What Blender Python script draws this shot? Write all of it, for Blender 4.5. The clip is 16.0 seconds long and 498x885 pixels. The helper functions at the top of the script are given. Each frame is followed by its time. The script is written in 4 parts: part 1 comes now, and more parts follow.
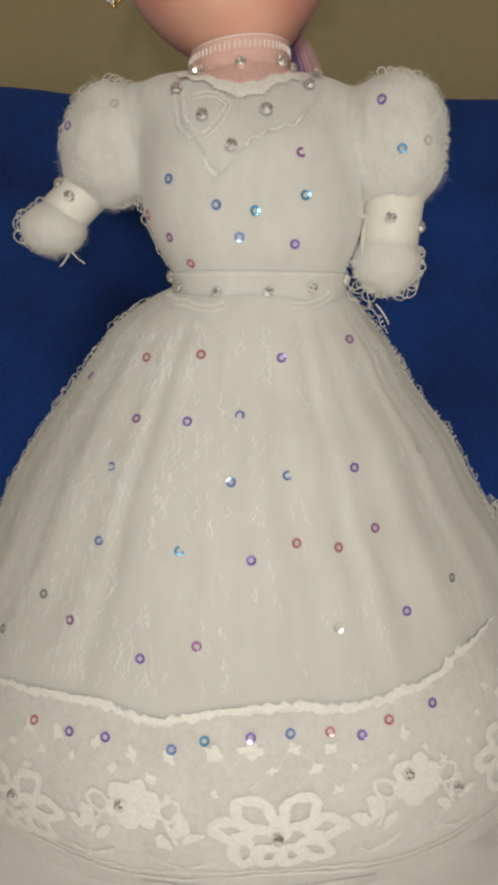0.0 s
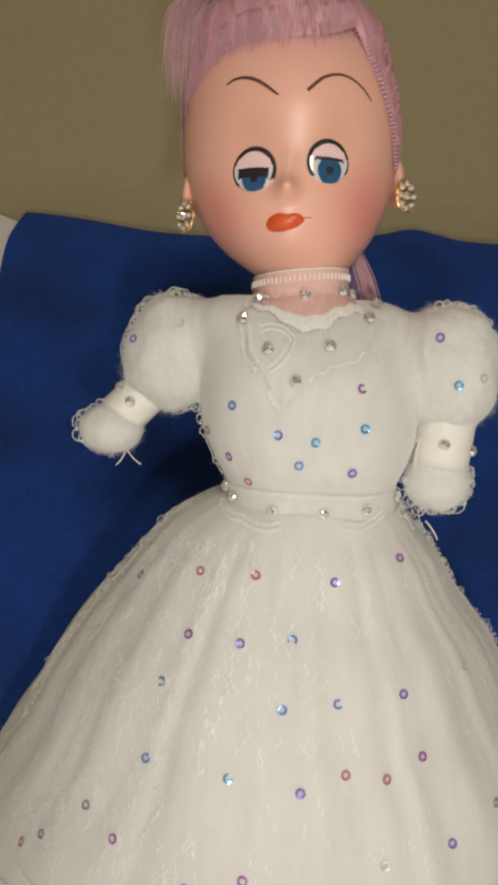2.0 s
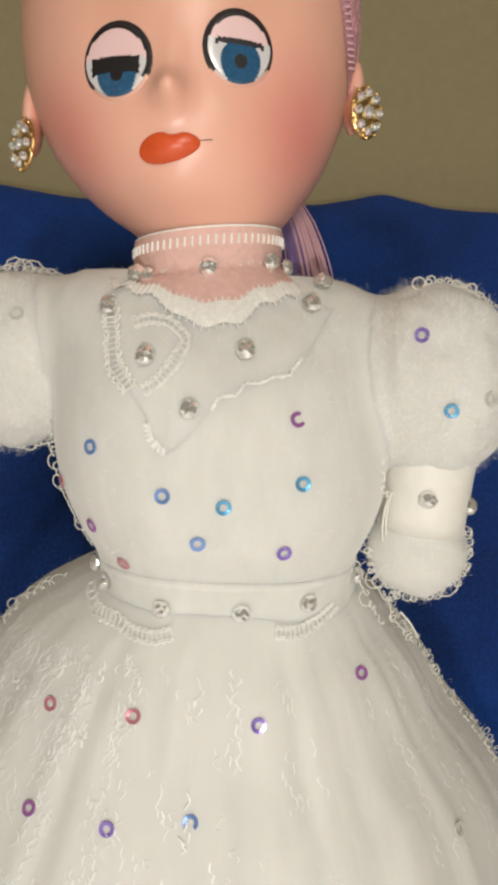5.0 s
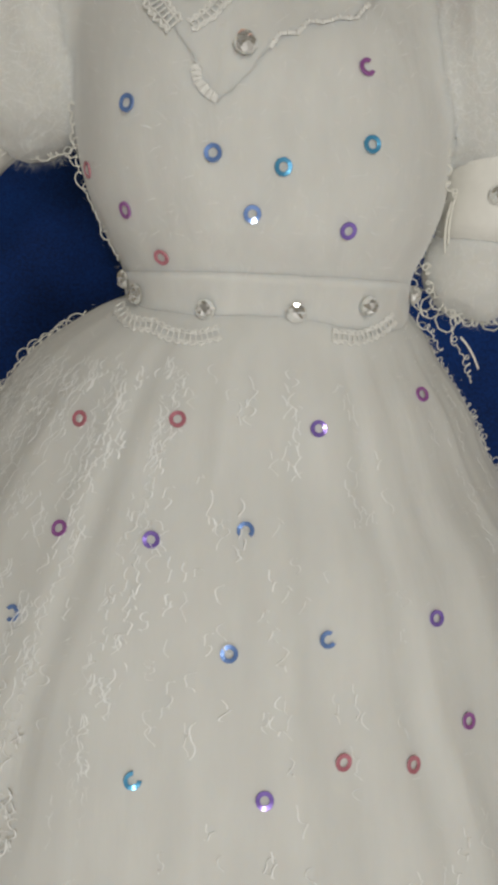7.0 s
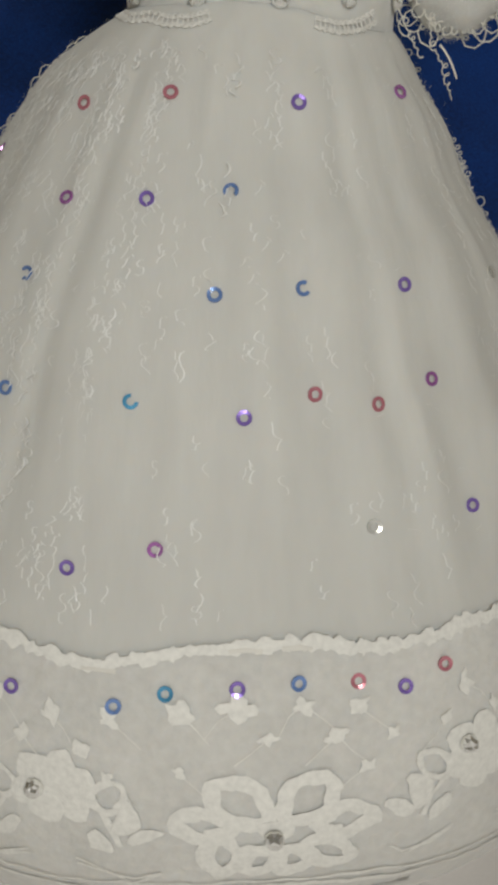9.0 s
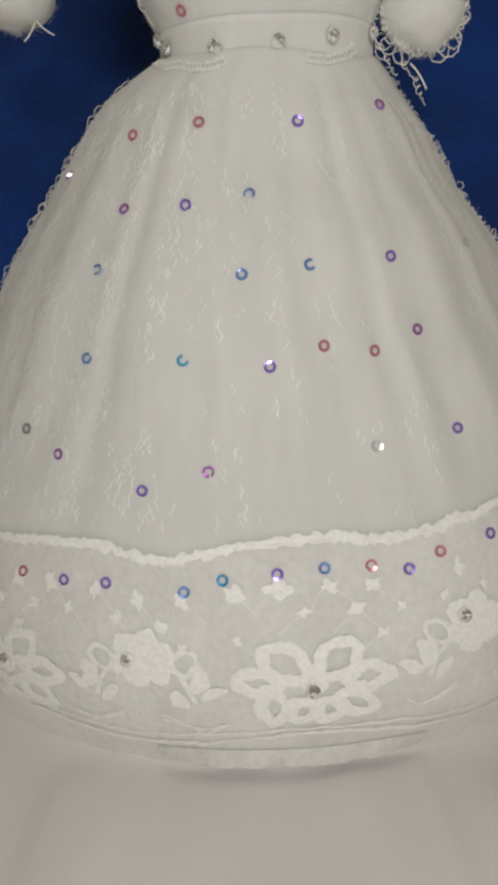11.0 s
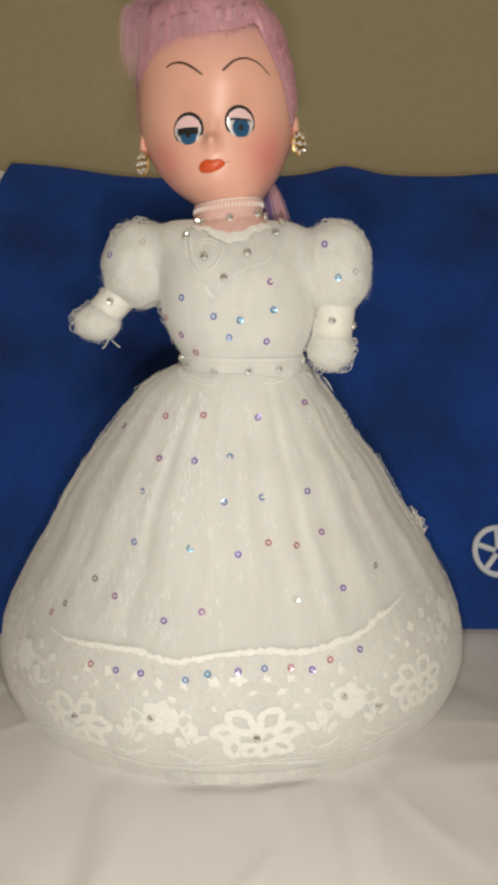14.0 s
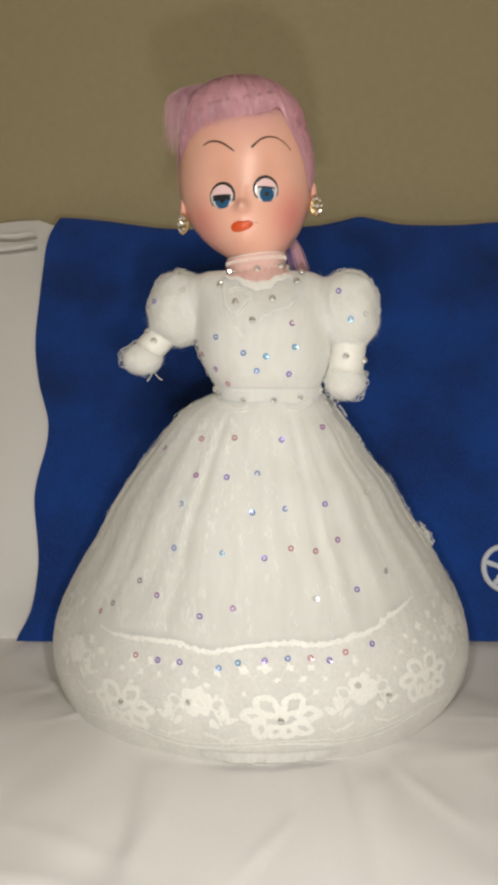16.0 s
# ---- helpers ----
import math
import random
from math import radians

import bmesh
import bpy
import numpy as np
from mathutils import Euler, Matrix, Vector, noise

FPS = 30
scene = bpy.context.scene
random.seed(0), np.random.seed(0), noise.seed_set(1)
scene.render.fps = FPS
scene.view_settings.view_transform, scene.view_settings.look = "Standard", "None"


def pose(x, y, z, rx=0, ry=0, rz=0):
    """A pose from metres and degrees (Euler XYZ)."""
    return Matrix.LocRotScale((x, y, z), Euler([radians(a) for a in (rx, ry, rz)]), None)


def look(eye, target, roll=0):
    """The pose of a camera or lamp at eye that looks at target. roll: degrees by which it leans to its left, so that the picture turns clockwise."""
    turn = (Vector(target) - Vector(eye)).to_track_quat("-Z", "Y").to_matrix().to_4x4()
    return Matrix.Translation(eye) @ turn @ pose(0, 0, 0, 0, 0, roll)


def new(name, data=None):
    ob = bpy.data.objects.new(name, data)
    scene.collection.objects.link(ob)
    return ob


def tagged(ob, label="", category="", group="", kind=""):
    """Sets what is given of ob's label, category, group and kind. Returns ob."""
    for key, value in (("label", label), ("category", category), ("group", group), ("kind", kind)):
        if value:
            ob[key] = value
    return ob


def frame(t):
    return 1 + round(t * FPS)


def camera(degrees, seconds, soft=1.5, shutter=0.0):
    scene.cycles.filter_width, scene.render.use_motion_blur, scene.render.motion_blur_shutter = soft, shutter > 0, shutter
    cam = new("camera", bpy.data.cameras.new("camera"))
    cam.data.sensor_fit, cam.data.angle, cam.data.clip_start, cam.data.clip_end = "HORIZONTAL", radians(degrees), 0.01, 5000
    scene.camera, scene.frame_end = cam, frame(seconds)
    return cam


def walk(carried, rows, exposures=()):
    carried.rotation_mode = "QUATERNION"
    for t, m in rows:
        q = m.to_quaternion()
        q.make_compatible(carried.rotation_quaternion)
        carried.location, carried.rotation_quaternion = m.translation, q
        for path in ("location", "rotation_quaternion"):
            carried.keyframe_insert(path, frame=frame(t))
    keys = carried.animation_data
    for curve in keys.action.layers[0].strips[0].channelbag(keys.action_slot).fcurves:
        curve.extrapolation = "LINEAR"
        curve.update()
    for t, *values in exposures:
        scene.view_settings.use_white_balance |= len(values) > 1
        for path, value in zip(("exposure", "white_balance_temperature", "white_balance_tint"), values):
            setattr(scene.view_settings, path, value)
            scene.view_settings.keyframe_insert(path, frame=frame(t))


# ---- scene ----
from mathutils.bvhtree import BVHTree

cam = camera(36.9, 16.0, soft=4.2)
PATH = [
    (0, (-0.004, -0.051, 0.239), (0.029, 1.921, -0.096), 0.2),
    (0.5, (-0.021, -0.046, 0.255), (0.043, 1.922, -0.1), 0.8),
    (1, (-0.028, -0.042, 0.272), (0.033, 1.935, -0.025), 1.7),
    (1.5, (-0.025, -0.042, 0.288), (0.016, 1.94, 0.02), 1.9),
    (2, (-0.026, -0.047, 0.301), (0.007, 1.942, 0.101), 2.5),
    (2.5, (-0.024, -0.053, 0.312), (0.015, 1.941, 0.168), 2.8),
    (3, (-0.015, -0.053, 0.312), (0.036, 1.938, 0.138), 1.9),
    (3.2, (-0.005, -0.046, 0.307), (0.046, 1.941, 0.089), 1.4),
    (5.3, (0.001, 0.071, 0.31), (0.127, 2.051, 0.055), 2.4),
    (5.5, (0.004, 0.078, 0.302), (0.152, 2.053, 0.024), 2.5),
    (6, (-0.001, 0.081, 0.285), (0.184, 2.05, -0.02), 2.3),
    (6.5, (-0.011, 0.07, 0.269), (0.179, 2.04, -0.017), 2.3),
    (7, (-0.018, 0.069, 0.246), (0.188, 2.031, -0.082), 2.2),
    (7.5, (-0.021, 0.067, 0.234), (0.147, 2.016, -0.182), 2.1),
    (8, (-0.019, 0.06, 0.22), (0.151, 2.003, -0.224), 2.3),
    (8.5, (-0.016, 0.049, 0.209), (0.129, 1.988, -0.257), 2.2),
    (9, (-0.008, 0.037, 0.191), (0.117, 1.97, -0.306), 2.2),
    (9.5, (-0.009, 0.028, 0.186), (0.092, 1.958, -0.328), 1.6),
    (9.7, (-0.015, 0.023, 0.18), (0.096, 1.951, -0.339), 1.1),
    (11.8, (0.0, -0.062, 0.21), (-0.046, 1.88, -0.266), -3.6),
    (12, (0.001, -0.077, 0.221), (-0.04, 1.864, -0.261), -2.5),
    (12.5, (0.008, -0.097, 0.242), (0.02, 1.857, -0.187), -2.2),
    (13, (0.006, -0.128, 0.259), (0.047, 1.841, -0.089), -2.5),
    (13.5, (-0.002, -0.159, 0.278), (0.062, 1.815, -0.038), -0.5),
    (14, (-0.008, -0.175, 0.279), (0.069, 1.794, -0.063), 0.2),
    (14.5, (-0.021, -0.177, 0.28), (0.064, 1.794, -0.052), 0.7),
    (15, (-0.025, -0.175, 0.287), (0.088, 1.794, -0.045), 1.4),
    (15.5, (-0.027, -0.177, 0.293), (0.055, 1.796, -0.027), 0.9),
    (16, (-0.01, -0.237, 0.278), (-0.001, 1.748, 0.036), -0.1),
]
walk(cam, [(t, look(eye, target, roll)) for t, eye, target, roll in PATH],
     exposures=[(0, -0.2, 6350, 10), (1.5, -0.08, 6350, 10), (2.5, 0.08, 6250, 11), (3.2, 0.1, 6250, 11), (5.3, 0.22, 6250, 10), (5.5, 0.18, 6200, 10), (6, -0.15, 5900, 9), (6.5, -0.32, 5950, 9), (9, -0.54, 6000, 8),
                (9.7, -0.49, 6000, 8), (12, -0.24, 6000, 12), (12.5, -0.17, 6400, 10), (13, -0.07, 6450, 10), (14, 0.12, 6350, 10), (16, 0.24, 6150, 10)])

# ---- world, lamps ----
world = bpy.data.worlds.new("room_world")
world.use_nodes = True
world.node_tree.nodes["Background"].inputs[0].default_value = (0.9, 0.85, 0.75, 1)
world.node_tree.nodes["Background"].inputs[1].default_value = 0.02
scene.world = world

torch = new("phone_torch", bpy.data.lights.new("phone_torch", "POINT"))
torch.data.energy, torch.data.shadow_soft_size, torch.data.color = 2.15, 0.008, (1.0, 0.95, 0.87)
torch.location = (-0.004, -0.13, 0.245)
lamp = new("room_lamp", bpy.data.lights.new("room_lamp", "AREA"))
lamp.data.energy, lamp.data.size, lamp.data.color = 12.5, 0.3, (1.0, 0.91, 0.76)
lamp.matrix_world = look((0.20, -1.6, 0.85), (0, 0.25, 0.25))


# ---- materials ----
def material(name, color, rough=0.8, metal=0.0, grain=60.0, vary=0.08, bump=0.2, spread=(1, 1, 1), sheen=0.0, sub=0.0, stain=8.0, depth=0.001, coat=0.0, soft_white=False):
    """Base colour with grain and larger stains, and a fine relief."""
    m = bpy.data.materials.new(name)
    m.use_nodes = True
    n, l = m.node_tree.nodes, m.node_tree.links
    b = n["Principled BSDF"]
    tc = n.new("ShaderNodeTexCoord")
    mp = n.new("ShaderNodeMapping")
    mp.inputs["Scale"].default_value = spread
    l.new(tc.outputs["Object"], mp.inputs["Vector"])
    fine, wide = n.new("ShaderNodeTexNoise"), n.new("ShaderNodeTexNoise")
    fine.inputs["Scale"].default_value, fine.inputs["Detail"].default_value = grain, 5
    wide.inputs["Scale"].default_value, wide.inputs["Detail"].default_value = stain, 3
    l.new(mp.outputs["Vector"], fine.inputs["Vector"])
    l.new(tc.outputs["Object"], wide.inputs["Vector"])
    add = n.new("ShaderNodeMath")
    l.new(fine.outputs["Fac"], add.inputs[0])
    l.new(wide.outputs["Fac"], add.inputs[1])
    ramp = n.new("ShaderNodeMapRange")
    ramp.inputs["From Min"].default_value, ramp.inputs["From Max"].default_value = 0.6, 1.4
    ramp.inputs["To Min"].default_value, ramp.inputs["To Max"].default_value = 1 - vary, 1 + vary
    l.new(add.outputs[0], ramp.inputs["Value"])
    mul = n.new("ShaderNodeVectorMath")
    mul.operation = "SCALE"
    mul.inputs[0].default_value = color
    l.new(ramp.outputs[0], mul.inputs["Scale"])
    l.new(mul.outputs[0], b.inputs["Base Color"])
    b.inputs["Roughness"].default_value, b.inputs["Metallic"].default_value = rough, metal
    b.inputs["Sheen Weight"].default_value = sheen
    b.inputs["Subsurface Weight"].default_value = sub
    b.inputs["Subsurface Radius"].default_value = (1.0, 0.85, 0.7) if soft_white else (1.0, 0.5, 0.3)
    b.inputs["Subsurface Scale"].default_value = 0.004 if soft_white else 0.002
    b.inputs["Coat Weight"].default_value = coat
    if bump:
        bp = n.new("ShaderNodeBump")
        bp.inputs["Strength"].default_value, bp.inputs["Distance"].default_value = bump, depth
        l.new(fine.outputs["Fac"], bp.inputs["Height"])
        l.new(bp.outputs["Normal"], b.inputs["Normal"])
    return m


WHITE = (0.67, 0.665, 0.63)
M_wall = material("wall_paint", (0.37, 0.31, 0.175), 0.7, grain=120, vary=0.07, bump=0.06, stain=2.5)
M_ceiling = material("ceiling_paint", (0.75, 0.72, 0.66), 0.9, grain=90, vary=0.04)
M_floor = material("floor_cement", (0.25, 0.22, 0.2), 0.6, grain=40, vary=0.1)
M_sheet = material("white_cotton", (0.82, 0.79, 0.77), 0.9, grain=900, vary=0.035, bump=0.25, stain=7, sheen=0.1, depth=0.0004)
M_pillow = material("pillow_cotton", (0.76, 0.74, 0.72), 0.9, grain=700, vary=0.04, bump=0.25, stain=8, sheen=0.1, depth=0.0004)
M_towel = material("blue_velour", (0.003, 0.037, 0.215), 0.95, grain=700, vary=0.62, bump=0.3, stain=14, sheen=0.06, depth=0.0008)
M_emblem = material("woven_white", (0.62, 0.66, 0.72), 0.9, grain=500, vary=0.1)
M_tulle = material("white_tulle", WHITE, 0.8, grain=170, vary=0.065, bump=0.22, spread=(1, 1, 0.08), sheen=0.2, stain=30, depth=0.0013, sub=0.5, soft_white=True)
M_padding = material("cotton_padding", WHITE, 0.95, grain=210, vary=0.07, bump=0.4, spread=(1, 1, 0.35), sheen=0.3, stain=40, depth=0.0009, sub=0.6, soft_white=True)
M_satin = material("cream_satin", (0.77, 0.75, 0.69), 0.55, grain=300, vary=0.06, bump=0.2, sheen=0.2, depth=0.0005)
M_net = material("lace_net", (0.70, 0.69, 0.655), 0.75, grain=420, vary=0.11, bump=0.35, sheen=0.2, stain=40, depth=0.0010, sub=0.4, soft_white=True)
M_frill = material("frill_lace", (0.66, 0.65, 0.615), 0.85, grain=500, vary=0.14, bump=0.5, sheen=0.1, stain=60, depth=0.0005)
M_lace = material("lace_thread", (0.81, 0.80, 0.755), 0.8, grain=700, vary=0.16, bump=0.7, sheen=0.2, depth=0.0003)
M_pink_lace = material("collar_lace", (0.70, 0.45, 0.40), 0.85, grain=600, vary=0.15, bump=0.6, depth=0.0004)
M_yarn = material("boucle_yarn", (0.80, 0.78, 0.70), 0.7, grain=500, vary=0.1, sheen=0.2)
M_fibre = material("clear_fibre", (0.88, 0.88, 0.855), 0.25, grain=400, vary=0.05, bump=0)
M_silver = material("silver_foil", (0.75, 0.74, 0.70), 0.18, 1.0, grain=500, vary=0.2, bump=0.3, depth=0.0003)
M_gold = material("gold_setting", (0.75, 0.52, 0.22), 0.28, 1.0, grain=400, vary=0.2, bump=0.3, depth=0.0003)
M_crystal = material("cut_crystal", (0.97, 0.97, 0.95), 0.06, 0.76, grain=300, vary=0.1, bump=0, coat=0.6)
# Fixed tints paint in the sheen that clear sequins show by angle.
SEQUINS = {
    "v": material("violet_sequin", (0.29, 0.19, 0.62), 0.22, 0.35, vary=0.1, bump=0, coat=0.5),
    "b": material("blue_sequin", (0.21, 0.34, 0.70), 0.22, 0.35, vary=0.1, bump=0, coat=0.5),
    "c": material("turquoise_sequin", (0.11, 0.38, 0.64), 0.22, 0.35, vary=0.1, bump=0, coat=0.5),
    "m": material("magenta_sequin", (0.43, 0.16, 0.48), 0.22, 0.35, vary=0.1, bump=0, coat=0.5),
    "r": material("rose_sequin", (0.64, 0.25, 0.31), 0.22, 0.35, vary=0.1, bump=0, coat=0.5),
    "g": material("grey_sequin", (0.45, 0.43, 0.45), 0.22, 0.5, vary=0.1, bump=0, coat=0.5),
    "w": material("pearly_sequin", (0.80, 0.80, 0.76), 0.2, 0.4, vary=0.1, bump=0, coat=0.5),
}
M_hair = material("lilac_nylon_hair", (0.58, 0.30, 0.345), 0.45, grain=260, vary=0.08, bump=0.15, spread=(1, 1, 0.3), stain=30)
M_hair_pale = material("pale_pink_nylon_hair", (0.66, 0.40, 0.45), 0.35, grain=200, vary=0.15, bump=0)
M_hair_violet = material("violet_nylon_hair", (0.22, 0.15, 0.33), 0.35, grain=200, vary=0.2, bump=0)
M_lips = material("orange_lip_paint", (0.62, 0.085, 0.02), 0.35, grain=300, vary=0.15, bump=0.2)
M_brow = material("brow_paint", (0.10, 0.035, 0.02), 0.6, vary=0.1, bump=0)
M_black = material("lash_black", (0.012, 0.010, 0.012), 0.5, vary=0.1, bump=0)
M_lid = material("pink_eyelid", (0.78, 0.54, 0.54), 0.4, vary=0.04, bump=0)
M_eyewhite = material("eye_white", (0.62, 0.61, 0.62), 0.2, vary=0.03, bump=0, coat=0.4)
M_iris = material("blue_iris", (0.026, 0.088, 0.18), 0.12, grain=900, vary=0.35, bump=0, coat=0.6)


def skin_material():
    """Pale pink vinyl with rouge on the cheeks, browner by eyes and neck, pinker at the hairline."""
    m = material("doll_vinyl", (0.79, 0.435, 0.33), 0.36, grain=120, vary=0.03, bump=0.05, sub=0.15, stain=20)
    n, l = m.node_tree.nodes, m.node_tree.links
    b = n["Principled BSDF"]
    base = b.inputs["Base Color"].links[0].from_socket
    tc = n.new("ShaderNodeTexCoord")
    for place, size, colour, much in (((0.022, 0.236, 0.360), 0.026, (0.68, 0.20, 0.18), 0.75), ((-0.042, 0.240, 0.354), 0.025, (0.68, 0.20, 0.18), 0.75),
                                      ((0.005, 0.224, 0.386), 0.014, (0.55, 0.26, 0.15), 0.4), ((-0.024, 0.224, 0.384), 0.014, (0.55, 0.26, 0.15), 0.4),
                                      ((-0.005, 0.25, 0.325), 0.022, (0.60, 0.24, 0.15), 0.7), ((-0.01, 0.245, 0.435), 0.042, (0.68, 0.36, 0.40), 0.95)):
        d = n.new("ShaderNodeVectorMath")
        d.operation = "DISTANCE"
        d.inputs[1].default_value = place
        l.new(tc.outputs["Object"], d.inputs[0])
        r = n.new("ShaderNodeMapRange")
        r.interpolation_type = "SMOOTHSTEP"
        r.inputs["From Min"].default_value, r.inputs["From Max"].default_value = 0.0, size
        r.inputs["To Min"].default_value, r.inputs["To Max"].default_value = much, 0.0
        l.new(d.outputs["Value"], r.inputs["Value"])
        mix = n.new("ShaderNodeMix")
        mix.data_type = "RGBA"
        l.new(r.outputs[0], mix.inputs["Factor"])
        l.new(base, mix.inputs["A"])
        mix.inputs["B"].default_value = (*colour, 1)
        base = mix.outputs["Result"]
    l.new(base, b.inputs["Base Color"])
    return m


M_skin = skin_material()


# ---- mesh helpers ----
class Shape:
    """Collects faces with their materials for one mesh."""

    def __init__(self):
        self.v, self.f, self.m, self.mats = [], [], [], []

    def slot(self, mat):
        if mat not in self.mats:
            self.mats.append(mat)
        return self.mats.index(mat)

    def add(self, verts, faces, mat):
        k, s = len(self.v), self.slot(mat)
        self.v += [tuple(p) for p in verts]
        self.f += [tuple(i + k for i in f) for f in faces]
        self.m += [s] * len(faces)

    def grid(self, fn, nu, nv, mat, close_u=False, cap=False):
        """fn(u, v), u and v from 0 to 1."""
        cols = nu if close_u else nu + 1
        verts = [fn(i / nu, j / nv) for j in range(nv + 1) for i in range(cols)]
        faces = []
        for j in range(nv):
            for i in range(nu):
                a, b = j * cols + i, j * cols + (i + 1) % cols
                faces.append((a, b, b + cols, a + cols))
        if cap:
            faces.append(tuple(range(cols))[::-1])
            faces.append(tuple(nv * cols + i for i in range(cols)))
        self.add(verts, faces, mat)

    def tube(self, pts, radius, mat, sides=5, taper=False):
        pts = [Vector(p) for p in pts]
        verts, faces = [], []
        for i, p in enumerate(pts):
            d = (pts[min(i + 1, len(pts) - 1)] - pts[max(i - 1, 0)])
            d = d.normalized() if d.length > 1e-9 else Vector((0, 0, 1))
            a = d.cross(Vector((0.31, 0.87, 0.38))).normalized()
            b = d.cross(a)
            r = radius * (1 - 0.8 * i / (len(pts) - 1)) if taper else radius
            verts += [p + r * (math.cos(6.2832 * k / sides) * a + math.sin(6.2832 * k / sides) * b) for k in range(sides)]
        for i in range(len(pts) - 1):
            for k in range(sides):
                a, b = i * sides + k, i * sides + (k + 1) % sides
                faces.append((a, b, b + sides, a + sides))
        faces += [tuple(range(sides))[::-1], tuple((len(pts) - 1) * sides + k for k in range(sides))]
        self.add(verts, faces, mat)

    def ball(self, c, r, mat, nu=14, nv=9, rough=0.0, freq=60):
        c, r = Vector(c), (r, r, r) if isinstance(r, (int, float)) else r

        def fn(u, v):
            a, t = 6.28318 * u, math.pi * (0.001 + 0.998 * v)
            d = Vector((math.sin(t) * math.cos(a), math.sin(t) * math.sin(a), math.cos(t)))
            k = 1 + rough * noise.noise((c + d * 0.02) * freq)
            return c + Vector((d.x * r[0], d.y * r[1], d.z * r[2])) * k
        self.grid(fn, nu, nv, mat, True)

    def mesh(self, name, smooth=True):
        me = bpy.data.meshes.new(name)
        me.from_pydata(self.v, [], self.f)
        for mat in self.mats:
            me.materials.append(mat)
        me.polygons.foreach_set("material_index", self.m)
        me.polygons.foreach_set("use_smooth", [smooth] * len(self.f))
        bm = bmesh.new()
        bm.from_mesh(me)
        bmesh.ops.recalc_face_normals(bm, faces=bm.faces)
        bm.to_mesh(me)
        bm.free()
        me.update()
        return me


def part(name, shape, parent, label="", smooth=True):
    ob = new(name, shape.mesh(name, smooth))
    ob.parent = parent
    return tagged(ob, label)


def thing(name, shape, label, category, kind="", smooth=True):
    return tagged(new(name, shape.mesh(name, smooth)), label, category, kind=kind)


def smooth_table(table, x):
    """Values between the rows of a table (key first), with rounded passage from row to row."""
    rows = sorted(table)
    if x <= rows[0][0]:
        return rows[0][1:]
    for i in range(len(rows) - 1):
        a, b = rows[i], rows[i + 1]
        if x <= b[0]:
            k = (x - a[0]) / (b[0] - a[0])
            p, q = rows[max(i - 1, 0)], rows[min(i + 2, len(rows) - 1)]
            out = []
            for c in range(1, len(a)):
                ma = (b[c] - p[c]) / (b[0] - p[0]) * (b[0] - a[0])
                mb = (q[c] - a[c]) / (q[0] - a[0]) * (b[0] - a[0])
                out.append((2 * k**3 - 3 * k**2 + 1) * a[c] + (k**3 - 2 * k**2 + k) * ma + (3 * k**2 - 2 * k**3) * b[c] + (k**3 - k**2) * mb)
            return tuple(out)
    return rows[-1][1:]


def wob(x, y, z, f):
    return noise.noise(Vector((x * f, y * f, z * f)))


def box(s, lo, hi, mat):
    x0, y0, z0 = lo
    x1, y1, z1 = hi
    s.add([(x0, y0, z0), (x1, y0, z0), (x1, y1, z0), (x0, y1, z0), (x0, y0, z1), (x1, y0, z1), (x1, y1, z1), (x0, y1, z1)],
          [(3, 2, 1, 0), (4, 5, 6, 7), (0, 1, 5, 4), (1, 2, 6, 5), (2, 3, 7, 6), (3, 0, 4, 7)], mat)


# ---- the room ----
def slab(name, lo, hi, mat, label, category):
    s = Shape()
    box(s, lo, hi, mat)
    return thing(name, s, label, category, "structure", smooth=False)


WALL_Y = 0.665
slab("wall_north", (-1.6, WALL_Y, -0.5), (1.6, WALL_Y + 0.12, 2.0), M_wall, "plain matt olive-beige painted wall behind the bed", "wall")
slab("wall_south", (-1.6, -2.12, -0.5), (1.6, -2.0, 2.0), M_wall, "plain olive-beige painted wall", "wall")
slab("wall_west", (-1.72, -2.12, -0.5), (-1.6, WALL_Y + 0.12, 2.0), M_wall, "plain olive-beige painted wall", "wall")
slab("wall_east", (1.6, -2.12, -0.5), (1.72, WALL_Y + 0.12, 2.0), M_wall, "plain olive-beige painted wall", "wall")
slab("floor", (-1.72, -2.12, -0.6), (1.72, WALL_Y + 0.12, -0.5), M_floor, "plain grey cement floor of the room", "floor")
slab("ceiling", (-1.72, -2.12, 2.0), (1.72, WALL_Y + 0.12, 2.1), M_ceiling, "plain white painted ceiling", "ceiling")

BED = 0.020


def step(x, w):
    return 1 / (1 + math.exp(-max(-30.0, min(30.0, x / w))))


crease_rnd = random.Random(12)
CREASES = [(crease_rnd.uniform(-0.35, 0.35), crease_rnd.uniform(-0.05, 0.40), crease_rnd.uniform(0, 3.14), crease_rnd.uniform(0.02, 0.07), crease_rnd.uniform(0.003, 0.009), crease_rnd.uniform(0.0006, 0.0018)) for _ in range(60)]


